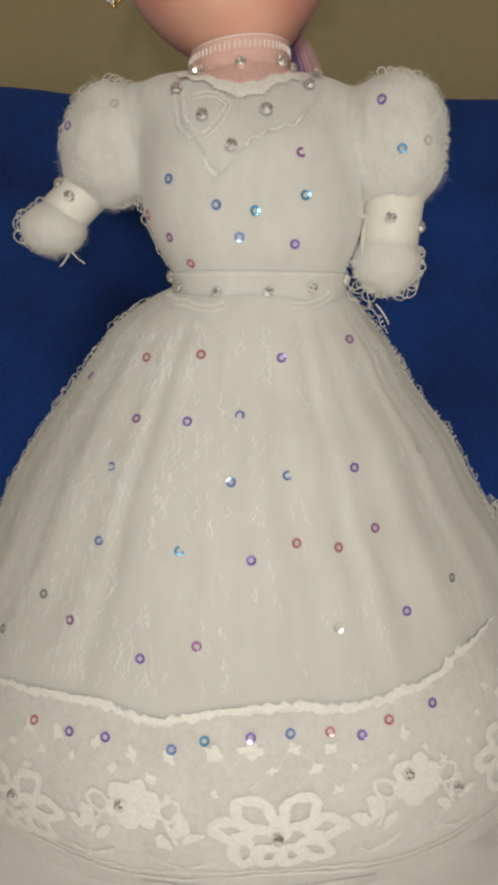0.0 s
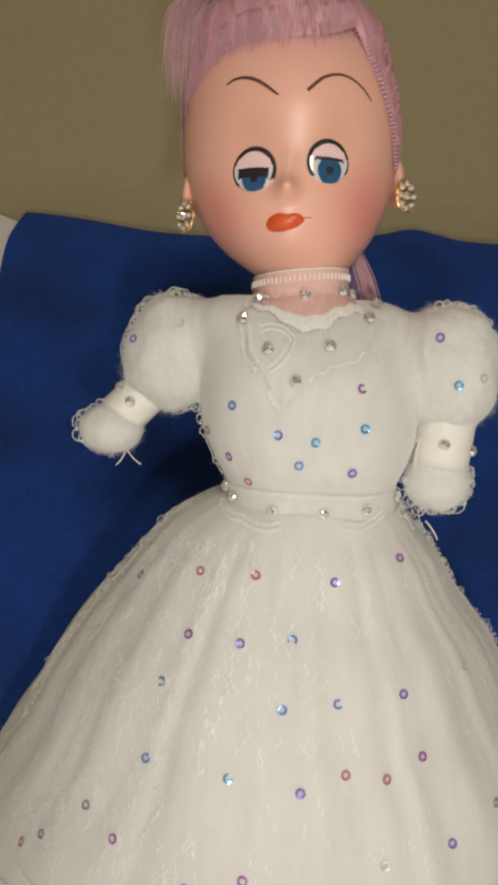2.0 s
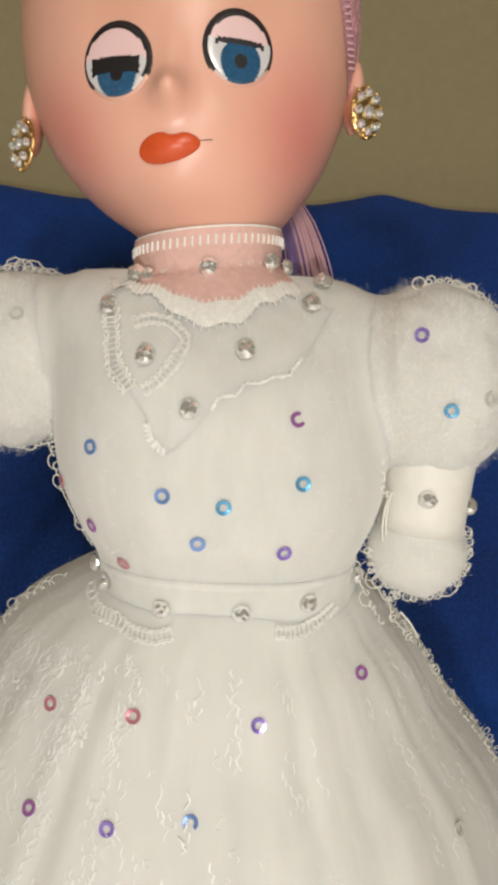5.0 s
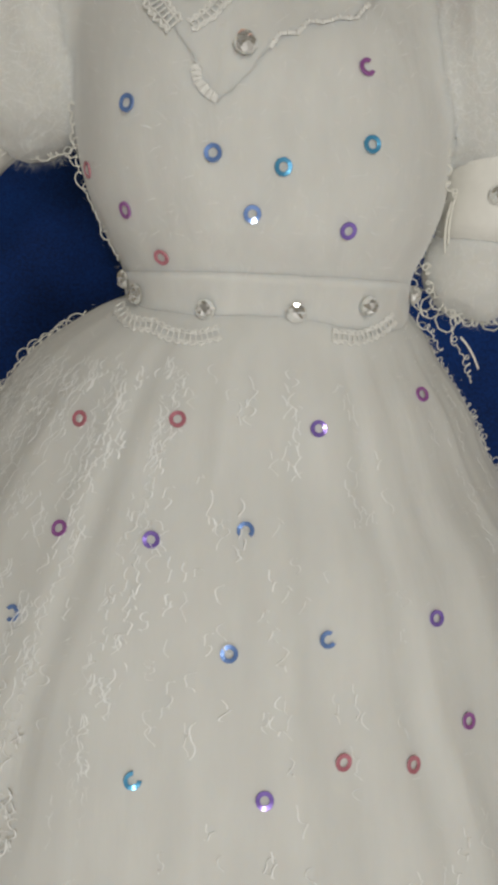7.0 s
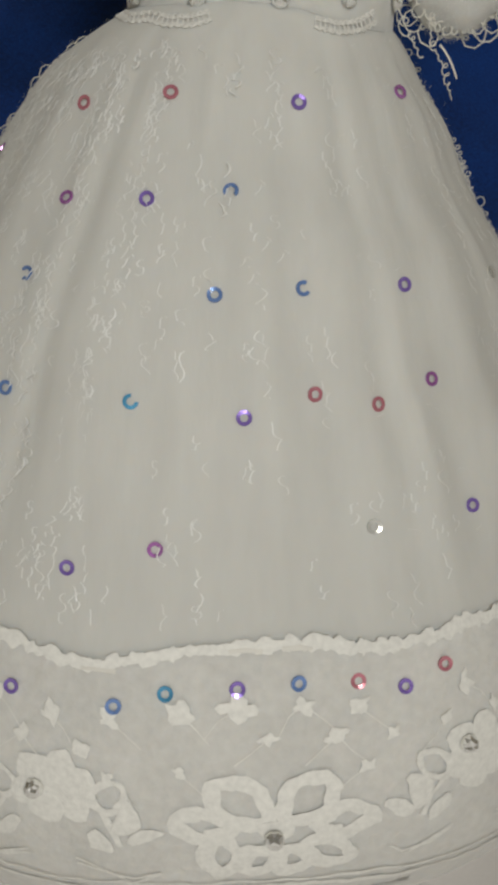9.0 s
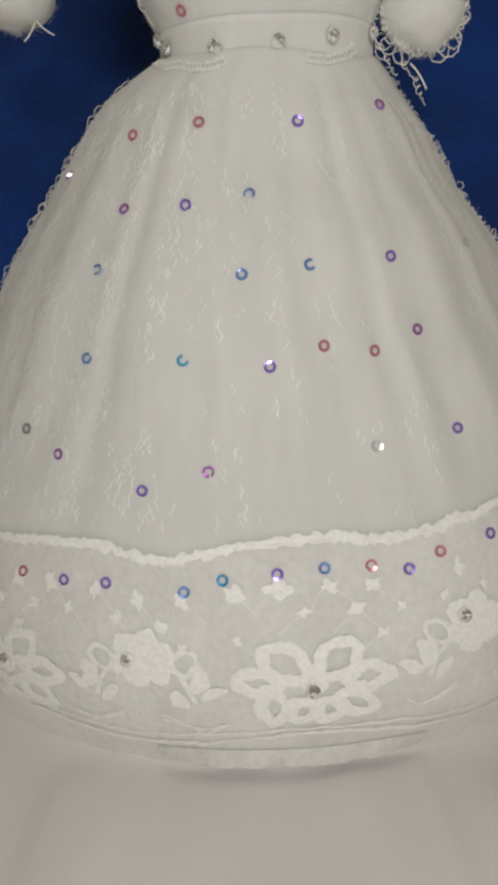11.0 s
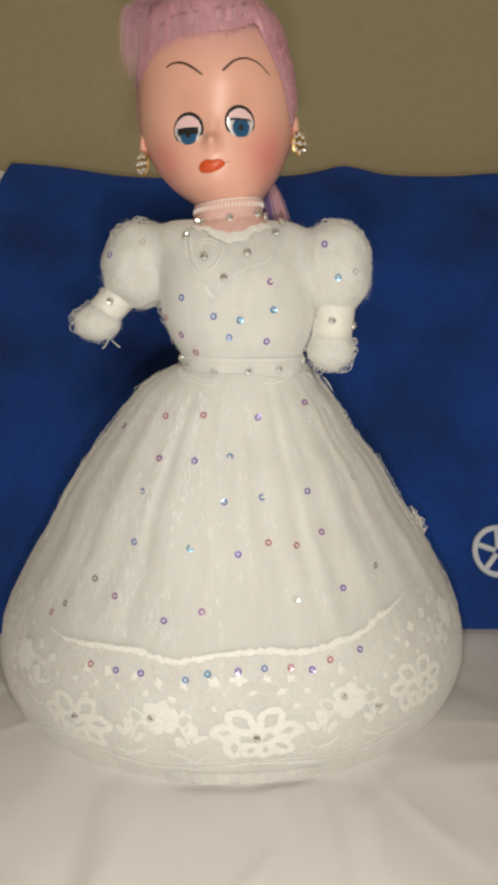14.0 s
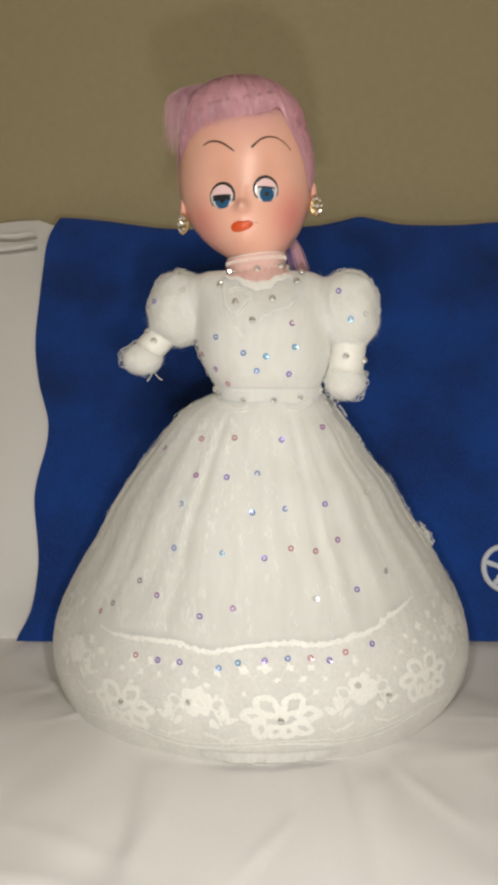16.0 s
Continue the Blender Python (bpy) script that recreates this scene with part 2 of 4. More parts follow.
def sheet_z(x, y):
    z = BED - 0.005 + 0.0045 * wob(x, y, 0.3, 6) + 0.0036 * wob(x, y * 0.6, 1.3, 17) + 0.0014 * wob(x, y * 0.5, 2.3, 45)
    near = step(0.185 - y, 0.006)
    wav = 0.012 * (y - 0.1) + 0.004 * wob(x, y, 0, 10)
    z += 0.0024 * near * step(x + 0.072 - wav, 0.0020) * step(0.046 - x + wav, 0.0020)
    for fx, w, h in ((0.19, 0.014, 0.004), (-0.25, 0.018, 0.006), (0.30, 0.02, 0.006)):
        d = (x - fx - 0.25 * (y - 0.2) - 0.01 * wob(x, y, 0, 8)) / w
        z += h * math.exp(-d * d)
    for cx, cy, turn, ln, w, h in CREASES:
        c, q = math.cos(turn), math.sin(turn)
        along, across = (x - cx) * c + (y - cy) * q, -(x - cx) * q + (y - cy) * c + 0.004 * wob(x, y, 3, 20)
        if abs(along) < 2 * ln and abs(across) < 4 * w:
            z += h * math.exp(-(along / ln) ** 2 - (across / w) ** 2)
    # The soft bedding swells up in front of the hem.
    swell = 0.0145 * step(0.285 - y, 0.020) * (0.35 + 0.65 * step(y + 0.12, 0.05))
    r = math.hypot(x, y - 0.3)
    return (min(z, BED - 0.001 + 0.02 * max(0.0, r - 0.17)) if r < 0.3 else z) + swell


def build_bed():
    s = Shape()

    def fn(u, v):
        t = 2 * u - 1
        x, y = 0.95 * (0.35 * t + 0.65 * t ** 3), (-1.4 + 1.1 * v / 0.2 if v < 0.2 else -0.3 + 0.94 * (v - 0.2) / 0.8)
        fall = max(0.0, abs(x) - 0.85) + max(0.0, -1.3 - y)
        x, y = max(-0.85, min(0.85, x)), max(-1.3, y)
        return (x * (1 + 0.1 * fall), y - 0.1 * fall, sheet_z(x, y) - 3 * fall)
    s.grid(fn, 300, 320, M_sheet)
    thing("bed_sheet", s, "rumpled white cotton sheet spread over the bed", "bed sheet")
    m = Shape()
    box(m, (-0.83, -1.28, -0.5), (0.83, 0.62, -0.012), M_pillow)
    thing("mattress", m, "plain white mattress standing under the sheet", "mattress", smooth=False)


build_bed()

# Lean of the cushion's front: height, distance.
LEAN_TABLE = [(0.0, 0.398), (0.05, 0.404), (0.085, 0.412), (0.148, 0.432), (0.207, 0.462), (0.29, 0.515), (0.36, 0.556), (0.40, 0.582), (0.43, 0.602)]


def lean_y(z):
    return smooth_table(LEAN_TABLE, z)[0]


def build_pillow():
    s = Shape()

    def fn(u, v):
        a, t = 6.28318 * u, math.pi * (0.002 + 0.996 * v)
        sx, sz, n = math.cos(a) * math.sin(t), math.sin(a) * math.sin(t), math.cos(t)
        px, pz = math.copysign(abs(sx) ** 0.42, sx), math.copysign(abs(sz) ** 0.42, sz)
        x, z = 0.0 + 0.43 * px, 0.208 + 0.207 * pz
        z = max(z, BED - 0.014)
        z += 0.016 * step(-0.226 - x, 0.006) * max(0.0, pz) ** 4
        edge = min(1.0, 2.2 * (1 - max(abs(px), abs(pz))))
        y = lean_y(z) + 0.012 + (0.022 - 0.022 * n * (0.3 + 0.7 * edge)) + (0.0 if n > 0 else -0.03 * n * edge)
        y += 0.003 * wob(x, 0, z, 16) + 0.002 * wob(x, 3, z, 40)
        return (x, min(y, WALL_Y - 0.003), z)
    s.grid(fn, 96, 60, M_pillow, True)
    pillow = thing("pillow", s, "white cotton pillow leaning upright against the wall", "pillow")
    for pts in (((-0.36, 0.410), (-0.30, 0.404), (-0.26, 0.403), (-0.238, 0.407)), ((-0.38, 0.388), (-0.30, 0.384), (-0.26, 0.389), (-0.235, 0.393))):
        f = Shape()
        f.tube([(x, lean_y(z) + 0.0115, z) for x, z in pts], 0.0024, M_pillow, 8)
        part("fold", f, pillow)


build_pillow()

TOP_TABLE = [(-0.23, 0.421), (-0.207, 0.423), (-0.154, 0.418), (-0.093, 0.410), (0.0, 0.410), (0.067, 0.413), (0.095, 0.419), (0.116, 0.424), (0.135, 0.420), (0.154, 0.415), (0.21, 0.413), (0.30, 0.418), (0.5, 0.412)]
EDGE_TABLE = [(0.0, -0.222), (0.021, -0.216), (0.05, -0.202), (0.091, -0.197), (0.148, -0.203), (0.207, -0.196), (0.25, -0.211), (0.292, -0.220), (0.36, -0.222), (0.40, -0.221), (0.43, -0.208)]


def build_towel():
    s = Shape()

    def skin(off):
        def fn(u, v):
            x = -0.21 + 0.70 * u
            top = smooth_table(TOP_TABLE, x)[0]
            if v < 0.8:
                z = BED + 0.001 + (top - BED - 0.001) * (v / 0.8)
                y = lean_y(z) + 0.002
            else:
                a = (v - 0.8) / 0.2
                z = top - 0.05 * max(0.0, a - 0.3) + 0.003 * math.sin(min(a, 0.5) * 6.28)
                y = lean_y(top) + 0.002 + 0.052 * min(1.0, a / 0.5)
            x += (smooth_table(EDGE_TABLE, z)[0] + 0.21) * max(0.0, 1 - 3 * u)
            y += 0.0055 * wob(x, 0.5, z * 0.6, 9) + 0.0028 * wob(x, 2.5, z, 24) + 0.0005 * wob(x, 4, z, 90)
            return Vector((x, y + off, z - (0.003 if off else 0) * (v > 0.8)))
        return fn
    f, b = skin(0.0), skin(0.004)
    nu, nv = 170, 110
    s.grid(f, nu, nv, M_towel)
    s.grid(b, nu, nv, M_towel)
    for u in (0.0, 1.0):
        s.grid(lambda k, v: f(u, v).lerp(b(u, v), k), 1, nv, M_towel)
    s.grid(lambda u, k: f(u, 0.0).lerp(b(u, 0.0), k), nu, 1, M_towel)
    s.grid(lambda u, k: f(u, 1.0).lerp(b(u, 1.0), k), nu, 1, M_towel)
    towel = tagged(new("towel"), "royal blue velour towel draped over the pillow", "towel")
    part("cloth", s, towel)
    e = Shape()
    cx, cz, r = 0.2215, 0.085, 0.0185

    def at(px, pz):
        x, z = cx + px, cz + pz
        y = lean_y(z) + 0.002 + 0.0055 * wob(x, 0.5, z * 0.6, 9) + 0.0028 * wob(x, 2.5, z, 24)
        return Vector((x, y - 0.0022, z))
    e.tube([at(r * math.cos(a * 0.1309), r * math.sin(a * 0.1309)) for a in range(49)], 0.0026, M_emblem, 8)
    for k in range(5):
        a = 1.57 + k * 1.2566
        e.tube([at(r * q * math.cos(a), r * q * math.sin(a)) for q in (0.12, 0.4, 0.7, 0.98)], 0.0025, M_emblem, 8)
    part("emblem", e, towel, "round white woven emblem")


build_towel()

# ---- the dress ----
# Skirt: height, middle x, half width, front y.
SKIRT = [(0.018, -0.001, 0.140, 0.200), (0.030, 0.0, 0.150, 0.189), (0.050, 0.001, 0.157, 0.180), (0.075, 0.001, 0.156, 0.1785), (0.099, 0.001, 0.147, 0.182),
         (0.123, 0.001, 0.134, 0.190), (0.146, 0.001, 0.119, 0.1955), (0.168, -0.001, 0.105, 0.2015), (0.190, -0.0005, 0.091, 0.208), (0.210, -0.001, 0.0745, 0.2155),
         (0.226, 0.0000, 0.0630, 0.2195), (0.237, 0.0, 0.0535, 0.2240), (0.243, 0.002, 0.0468, 0.2266), (0.2485, 0.004, 0.0395, 0.2302), (0.2515, 0.005, 0.0330, 0.2330)]


def skirt_at(a, z, off=0.0, folds=True):
    """A point of the skirt: a is the angle from the front, positive to the doll's left arm (x up)."""
    cx, half, front = smooth_table(SKIRT, z)
    b = 0.96 * half
    cy = front + b
    back = min(b, max(0.02, lean_y(z) - 0.007 - cy))
    s, c = math.sin(a), math.cos(a)
    k = 1.0
    if folds:
        low = max(0.0, min(1.0, (0.255 - z) / 0.03)) * max(0.25, min(1.0, (z - 0.09) / 0.05))
        k += low * 0.010 * (math.sin(31 * a + 2.2 * math.sin(3 * a) + 3 * wob(a, 0, z, 5)) * (0.4 + 0.4 * wob(a, 2, z, 4)) + 0.9 * wob(a * 3, z * 4, 0, 2.2) + 0.5 * wob(a * 9, z * 6, 3, 2.2))
        k += 0.004 * wob(s, c, z * 6, 6)
    return Vector((cx + (half + off) * s * k, cy - ((b + off) * k if c > 0 else back + off) * c, z))


dress = tagged(new("doll_dress"), "white tulle and lace gown with sequins, worn by the doll", "doll dress")
BODICE = [(0.244, 0.005, 0.0345, 0.2300, 0.290), (0.252, 0.005, 0.0345, 0.2285, 0.290), (0.258, 0.0045, 0.0355, 0.2250, 0.291), (0.264, 0.004, 0.0385, 0.2215, 0.293), (0.275, 0.003, 0.0425, 0.2195, 0.295),
          (0.288, 0.002, 0.0435, 0.2190, 0.296), (0.300, 0.001, 0.0430, 0.2210, 0.296), (0.310, 0.0, 0.0440, 0.2260, 0.295), (0.318, -0.001, 0.0470, 0.2320, 0.291), (0.325, -0.002, 0.0455, 0.2390, 0.283), (0.3295, -0.002, 0.034, 0.245, 0.277)]


def bodice_at(a, z, off=0.0):
    cx, half, front, back = smooth_table(BODICE, z)
    s, c = math.sin(a), math.cos(a)
    s2, c2 = math.copysign(abs(s) ** 0.85, s), math.copysign(abs(c) ** 0.85, c)
    k = 1 + 0.012 * wob(s, c, z * 20, 3)
    cy = (front + back) / 2
    return Vector((cx + (half * k + off) * s2, cy - ((back - front) / 2 * k + off) * c2, z))


def build_body():
    s = Shape()
    s.grid(lambda u, v: skirt_at(6.28318 * u, 0.018 + 0.2335 * v), 300, 130, M_tulle, True, cap=True)
    part("skirt", s, dress, "gathered white tulle skirt")
    b = Shape()
    b.grid(lambda u, v: bodice_at(6.28318 * u, 0.244 + 0.085 * v), 96, 50, M_padding, True, cap=True)
    part("bodice", b, dress, "padded white bodice")
    w = Shape()

    def band(u, v):
        a = 6.28318 * u
        z = 0.2440 + 0.0125 * v
        p = bodice_at(a, z, 0.0002 + 0.0005 * abs(math.sin(v * 3.1416)) ** 0.5 - 0.001 * (v in (0.0, 1.0)))
        p.z = z - 0.0012 * math.cos(a)
        return p
    w.grid(band, 96, 10, M_padding, True)
    part("waistband", w, dress, "smooth cream-white waistband")


build_body()


def sleeve(c, r, tilt, cuff_a, cuff_b, cuff_r, hand, hand_r):
    """A puffed sleeve with its cuff and the padded end of the arm."""
    c = Vector(c)
    s = Shape()

    def fn(u, v):
        a, t = 6.28318 * u, math.pi * (0.002 + 0.996 * v)
        d = Vector((math.sin(t) * math.cos(a), math.sin(t) * math.sin(a), math.cos(t)))
        sq = Vector([math.copysign(abs(q) ** 0.93, q) for q in d])
        p = Vector((sq.x * r[0], sq.y * r[1], sq.z * r[2])) * (1 + 0.07 * noise.noise(d * 2.5 + c * 40) + 0.03 * noise.noise(d * 7) + 0.015 * noise.noise(d * 16))
        return c + Matrix.Rotation(radians(tilt), 3, "Y") @ p
    s.grid(fn, 48, 32, M_padding, True)
    part("sleeve", s, dress, "puffed fuzzy white sleeve")
    k = Shape()
    a, b = Vector(cuff_a), Vector(cuff_b)
    k.tube([a.lerp(b, q) for q in (0, 0.2, 0.4, 0.6, 0.8, 1.0)], cuff_r, M_satin, 20)
    part("cuff", k, dress, "cream satin cuff")
    h = Shape()
    h.ball(hand, hand_r, M_padding, 30, 20, 0.09, 90)
    part("padded_wrist", h, dress, "fuzzy cotton tuft")


sleeve((-0.0528, 0.264, 0.3058), (0.0204, 0.0196, 0.0240), 18, (-0.062, 0.266, 0.292), (-0.0755, 0.265, 0.278), 0.0098, (-0.0785, 0.264, 0.2735), (0.0132, 0.0125, 0.0105))
sleeve((0.0556, 0.2475, 0.3038), (0.0194, 0.0210, 0.0250), -5, (0.0575, 0.246, 0.292), (0.0545, 0.246, 0.265), 0.0112, (0.0543, 0.247, 0.2595), (0.0132, 0.0125, 0.0120))


def knit_shoulders():
    """Melts the sleeves into the bodice, then parts them again along the armholes."""
    names = ("bodice", "sleeve", "sleeve.001")
    v, f, trees = [], [], {}
    for name in names:
        me = bpy.data.objects[name].data
        trees[name] = BVHTree.FromPolygons([p.co for p in me.vertices], [tuple(p.vertices) for p in me.polygons])
        k = len(v)
        v += [p.co.copy() for p in me.vertices]
        f += [tuple(i + k for i in p.vertices) for p in me.polygons]
    raw = bpy.data.meshes.new("raw")
    raw.from_pydata(v, [], f)
    ob = new("raw", raw)
    mod = ob.modifiers.new("melt", "REMESH")
    mod.mode, mod.voxel_size = "VOXEL", 0.0010
    bpy.context.view_layer.update()
    me = bpy.data.meshes.new_from_object(ob.evaluated_get(bpy.context.evaluated_depsgraph_get()))
    bpy.data.objects.remove(ob)
    co = np.array([p.co for p in me.vertices])
    edges = np.array([tuple(e.vertices) for e in me.edges])
    weight, owner = np.zeros(len(co)), []
    for i, p in enumerate(co):
        d = {n: trees[n].find_nearest(Vector(p))[3] for n in names}
        owner.append(min(d, key=d.get))
        near = sorted(d.values())[1]
        weight[i] = max(0.0, 1 - near / 0.008)
        if p[0] < 0:
            weight[i] *= max(0.0, min(1.0, (p[2] - 0.301) / 0.006))
        elif p[2] < 0.290:
            weight[i] *= max(0.0, min(1.0, (p[2] - 0.284) / 0.006))
    weight = 0.12 + 0.75 * np.minimum(1.0, 1.8 * weight) * (weight > 0)
    count = np.bincount(edges.ravel(), minlength=len(co))[:, None]
    for turn in range(90):
        total = np.zeros_like(co)
        np.add.at(total, edges[:, 0], co[edges[:, 1]])
        np.add.at(total, edges[:, 1], co[edges[:, 0]])
        w = weight if turn < 4 else np.where(weight > 0.13, weight, 0.0)
        co += (total / count - co) * w[:, None]
    for name in names:
        s, index = Shape(), {}
        mine = [tuple(p.vertices) for p in me.polygons if owner[p.vertices[0]] == name]
        for face in mine:
            for i in face:
                index.setdefault(i, len(index))
        s.add([co[i] for i in index], [tuple(index[i] for i in face) for face in mine], M_padding)
        bpy.data.objects[name].data = s.mesh(name)


knit_shoulders()


def build_bead():
    s = Shape()
    s.ball((0.1665, 0.3445, sheet_z(0.1665, 0.3445) + 0.0009), 0.0011, M_black, 10, 7)
    thing("bead", s, "tiny dark bead lying on the white sheet", "bead")


build_bead()

# ---- dress trimmings ----


def skin_of(ob):
    return BVHTree.FromPolygons([v.co for v in ob.data.vertices], [tuple(p.vertices) for p in ob.data.polygons])


TREES = {name: skin_of(bpy.data.objects[name]) for name in ("skirt", "bodice", "waistband", "sleeve", "sleeve.001", "cuff", "cuff.001", "padded_wrist", "padded_wrist.001")}


def proj(where, x, z, off=0.0, y0=0.0):
    """The place on the front of a part at x and z, lifted off along its normal, and the normal."""
    hit = TREES[where].ray_cast(Vector((x, y0, z)), Vector((0, 1, 0)))
    if hit[0] is None:
        p, n, _, _ = TREES[where].find_nearest(Vector((x, 0.2, z)))
    else:
        p, n = hit[0], hit[1]
    n = -n if n.y > 0.05 else n
    return p + n * off, n


def facing(p, n, spin):
    return Matrix.Translation(p) @ n.to_track_quat("Z", "Y").to_matrix().to_4x4() @ Matrix.Rotation(spin, 4, "Z")


def sequin_mesh(mat, gap):
    """A cupped ring, open at the side where gap is set."""
    s, n = Shape(), 12
    rings = []
    for r, h in ((0.00184, -0.0001), (0.00180, 0.00025), (0.00092, 0.0001)):
        rings.append([(r * math.cos(6.2832 * k / n), r * math.sin(6.2832 * k / n), h) for k in range(n)])
    last = n - 3 if gap else n
    s.add([p for r in rings for p in r], [(i * n + k, i * n + (k + 1) % n, (i + 1) * n + (k + 1) % n, (i + 1) * n + k) for i in range(2) for k in range(last)], mat)
    return s.mesh("sequin", False)


NAMES = {"v": "iridescent violet", "b": "iridescent blue", "c": "iridescent turquoise", "m": "iridescent magenta", "r": "iridescent rose", "g": "clear greyish", "w": "clear pearly"}
SEQUIN_MESHES = {(k, g): sequin_mesh(m, g) for k, m in SEQUINS.items() for g in (0, 1)}
rnd = random.Random(5)


def sew_sequin(where, x, z, colour, gap=0, off=0.0004):
    p, n = proj(where, x, z, off)
    ob = new("sequin", SEQUIN_MESHES[(colour, gap)])
    n = (n + Vector((rnd.uniform(-0.15, 0.15), rnd.uniform(-0.1, 0.1), rnd.uniform(-0.15, 0.15)))).normalized()
    ob.parent, ob.matrix_basis = dress, facing(p, n, rnd.uniform(0, 6.28))
    tagged(ob, NAMES[colour] + " ring sequin")


for x, z, c in ((-0.0626, 0.2147, "m"), (-0.0375, 0.2234, "r"), (-0.0168, 0.225, "r"), (0.0121, 0.224, "v"), (0.0386, 0.2302, "m"), (-0.0407, 0.2014, "m"), (-0.0216, 0.2014, "v"),
                (-0.0028, 0.2038, "b"), (-0.05, 0.1839, "b"), (-0.006, 0.1812, "b"), (0.0139, 0.1832, "b"), (0.0386, 0.1846, "v"), (0.0668, 0.1878, "w"), (-0.0541, 0.1578, "b"), (0.0011, 0.1553, "v")):
    sew_sequin("skirt", x, z, c, c == "b" and z > 0.183)
for x, z, c in ((0.017, 0.1602, "r"), (0.032, 0.1579, "r"), (0.0462, 0.1629, "m"), (-0.0766, 0.1352, "g"), (-0.0647, 0.129, "m"), (0.0782, 0.1403, "g"), (0.0579, 0.133, "v"), (0.0316, 0.1311, "w"),
                (-0.0377, 0.1204, "v"), (-0.0178, 0.1263, "m"), (-0.0241, 0.1575, "c"), (0.0887, 0.1075, "m"), (0.0923, 0.1084, "r"), (0.0741, 0.1054, "g"), (-0.095, 0.118, "g"), (-0.104, 0.111, "r")):
    sew_sequin("skirt", x, z, c, c == "c")
for x, z, c in ((-0.0768, 0.0936, "r"), (-0.0626, 0.0935, "v"), (-0.0491, 0.0944, "v"), (-0.0259, 0.0933, "b"), (-0.0147, 0.0969, "c"), (0.0008, 0.0983, "v"), (0.0141, 0.0992, "b"), (0.0278, 0.0987, "r"),
                (0.039, 0.0966, "v"), (0.0488, 0.1, "r"), (0.0657, 0.1019, "v")):
    sew_sequin("skirt", x, z, c, 0, 0.0014)
for x, z, c in ((-0.028, 0.2869, "b"), (-0.0112, 0.2772, "b"), (0.0024, 0.2752, "c"), (0.02, 0.2807, "c"), (0.0183, 0.295, "m"), (-0.0031, 0.2664, "b"), (0.0166, 0.2643, "v"), (-0.037, 0.2764, "r"), (-0.0284, 0.2674, "m"), (-0.0208, 0.2582, "r")):
    sew_sequin("bodice", x, z, c, z == 0.295)
for w, x, z, c in (("sleeve", -0.0499, 0.3169, "w"), ("sleeve", -0.0683, 0.3102, "v"), ("sleeve.001", 0.0476, 0.3149, "v"), ("sleeve.001", 0.0547, 0.2978, "c"), ("sleeve.001", 0.0639, 0.3008, "w")):
    sew_sequin(w, x, z, c)


def gem_mesh():
    """A foil-backed stone: girdle, two rows of crown facets and an uneven table."""
    s, n, g = Shape(), 9, random.Random(3)
    rings = []
    for r, h, sh in ((0.0021, 0.0, 0), (0.0021, 0.0005, 0), (0.0017, 0.0013, 0.5), (0.0010, 0.0018, 0)):
        rings.append([((r + g.uniform(-1, 1) * 0.00012 * (h > 0.001)) * math.cos(6.2832 * (k + sh) / n), r * math.sin(6.2832 * (k + sh) / n), h + g.uniform(-1, 1) * 0.00024 * (h > 0.001)) for k in range(n)])
    v = [p for r in rings for p in r] + [(0.0001, 0.0001, 0.0019)]
    s.add(v, [(k, (k + 1) % n, n + (k + 1) % n, n + k) for k in range(n)], M_silver)
    f = []
    for i in (1, 2):
        for k in range(n):
            a, b = i * n + k, i * n + (k + 1) % n
            c, d = (i + 1) * n + k, (i + 1) * n + (k + 1) % n
            f += [(a, b, c), (b, d, c)] if i == 1 else [(a, b, d), (a, d, c)]
    f += [(3 * n + k, 3 * n + (k + 1) % n, 4 * n) for k in range(n)]
    s.add(v, f, M_crystal)
    return s.mesh("rhinestone", False)


GEM = gem_mesh()
GEM.transform(Matrix.Scale(1.12, 4))


def sew_gem(where, x, z, off=0.0004):
    p, n = proj(where, x, z, off)
    ob = new("rhinestone", GEM)
    n = (n + Vector((rnd.uniform(-0.12, 0.12), 0, rnd.uniform(-0.12, 0.12)))).normalized()
    ob.parent, ob.matrix_basis = dress, facing(p, n, rnd.uniform(0, 6.28))
    tagged(ob, "clear faceted rhinestone in a silver cup")


for w, x, z, o in (("bodice", -0.0196, 0.3262, 0.0012), ("bodice", -0.0253, 0.3181, 0.0012), ("bodice", -0.0158, 0.3072, 0.0014), ("bodice", 0.0064, 0.3091, 0.0014), ("bodice", -0.0057, 0.2965, 0.0014), ("bodice", 0.0218, 0.3204, 0.0012),
                   ("bodice", 0.0255, 0.3262, 0.0012), ("waistband", -0.026, 0.2505, 0.0004), ("waistband", -0.0113, 0.2477, 0.0004), ("waistband", 0.0077, 0.2477, 0.0004), ("waistband", 0.0238, 0.2497, 0.0004),
                   ("waistband", 0.0375, 0.2528, 0.0004), ("waistband", -0.0292, 0.254, 0.0), ("cuff", -0.0697, 0.2851, 0.0002), ("cuff.001", 0.0531, 0.275, 0.0002), ("cuff.001", 0.0655, 0.2725, 0.0), ("cuff", -0.0745, 0.2905, 0.0),
                   ("skirt", -0.0436, 0.0721, 0.0018), ("skirt", 0.01, 0.0636, 0.0018), ("skirt", 0.0559, 0.0802, 0.0018), ("skirt", -0.0862, 0.0628, 0.0018), ("skirt", 0.0758, 0.07, 0.0018)):
    sew_gem(w, x, z, o)


# ---- lace ----
LAYER = [0]


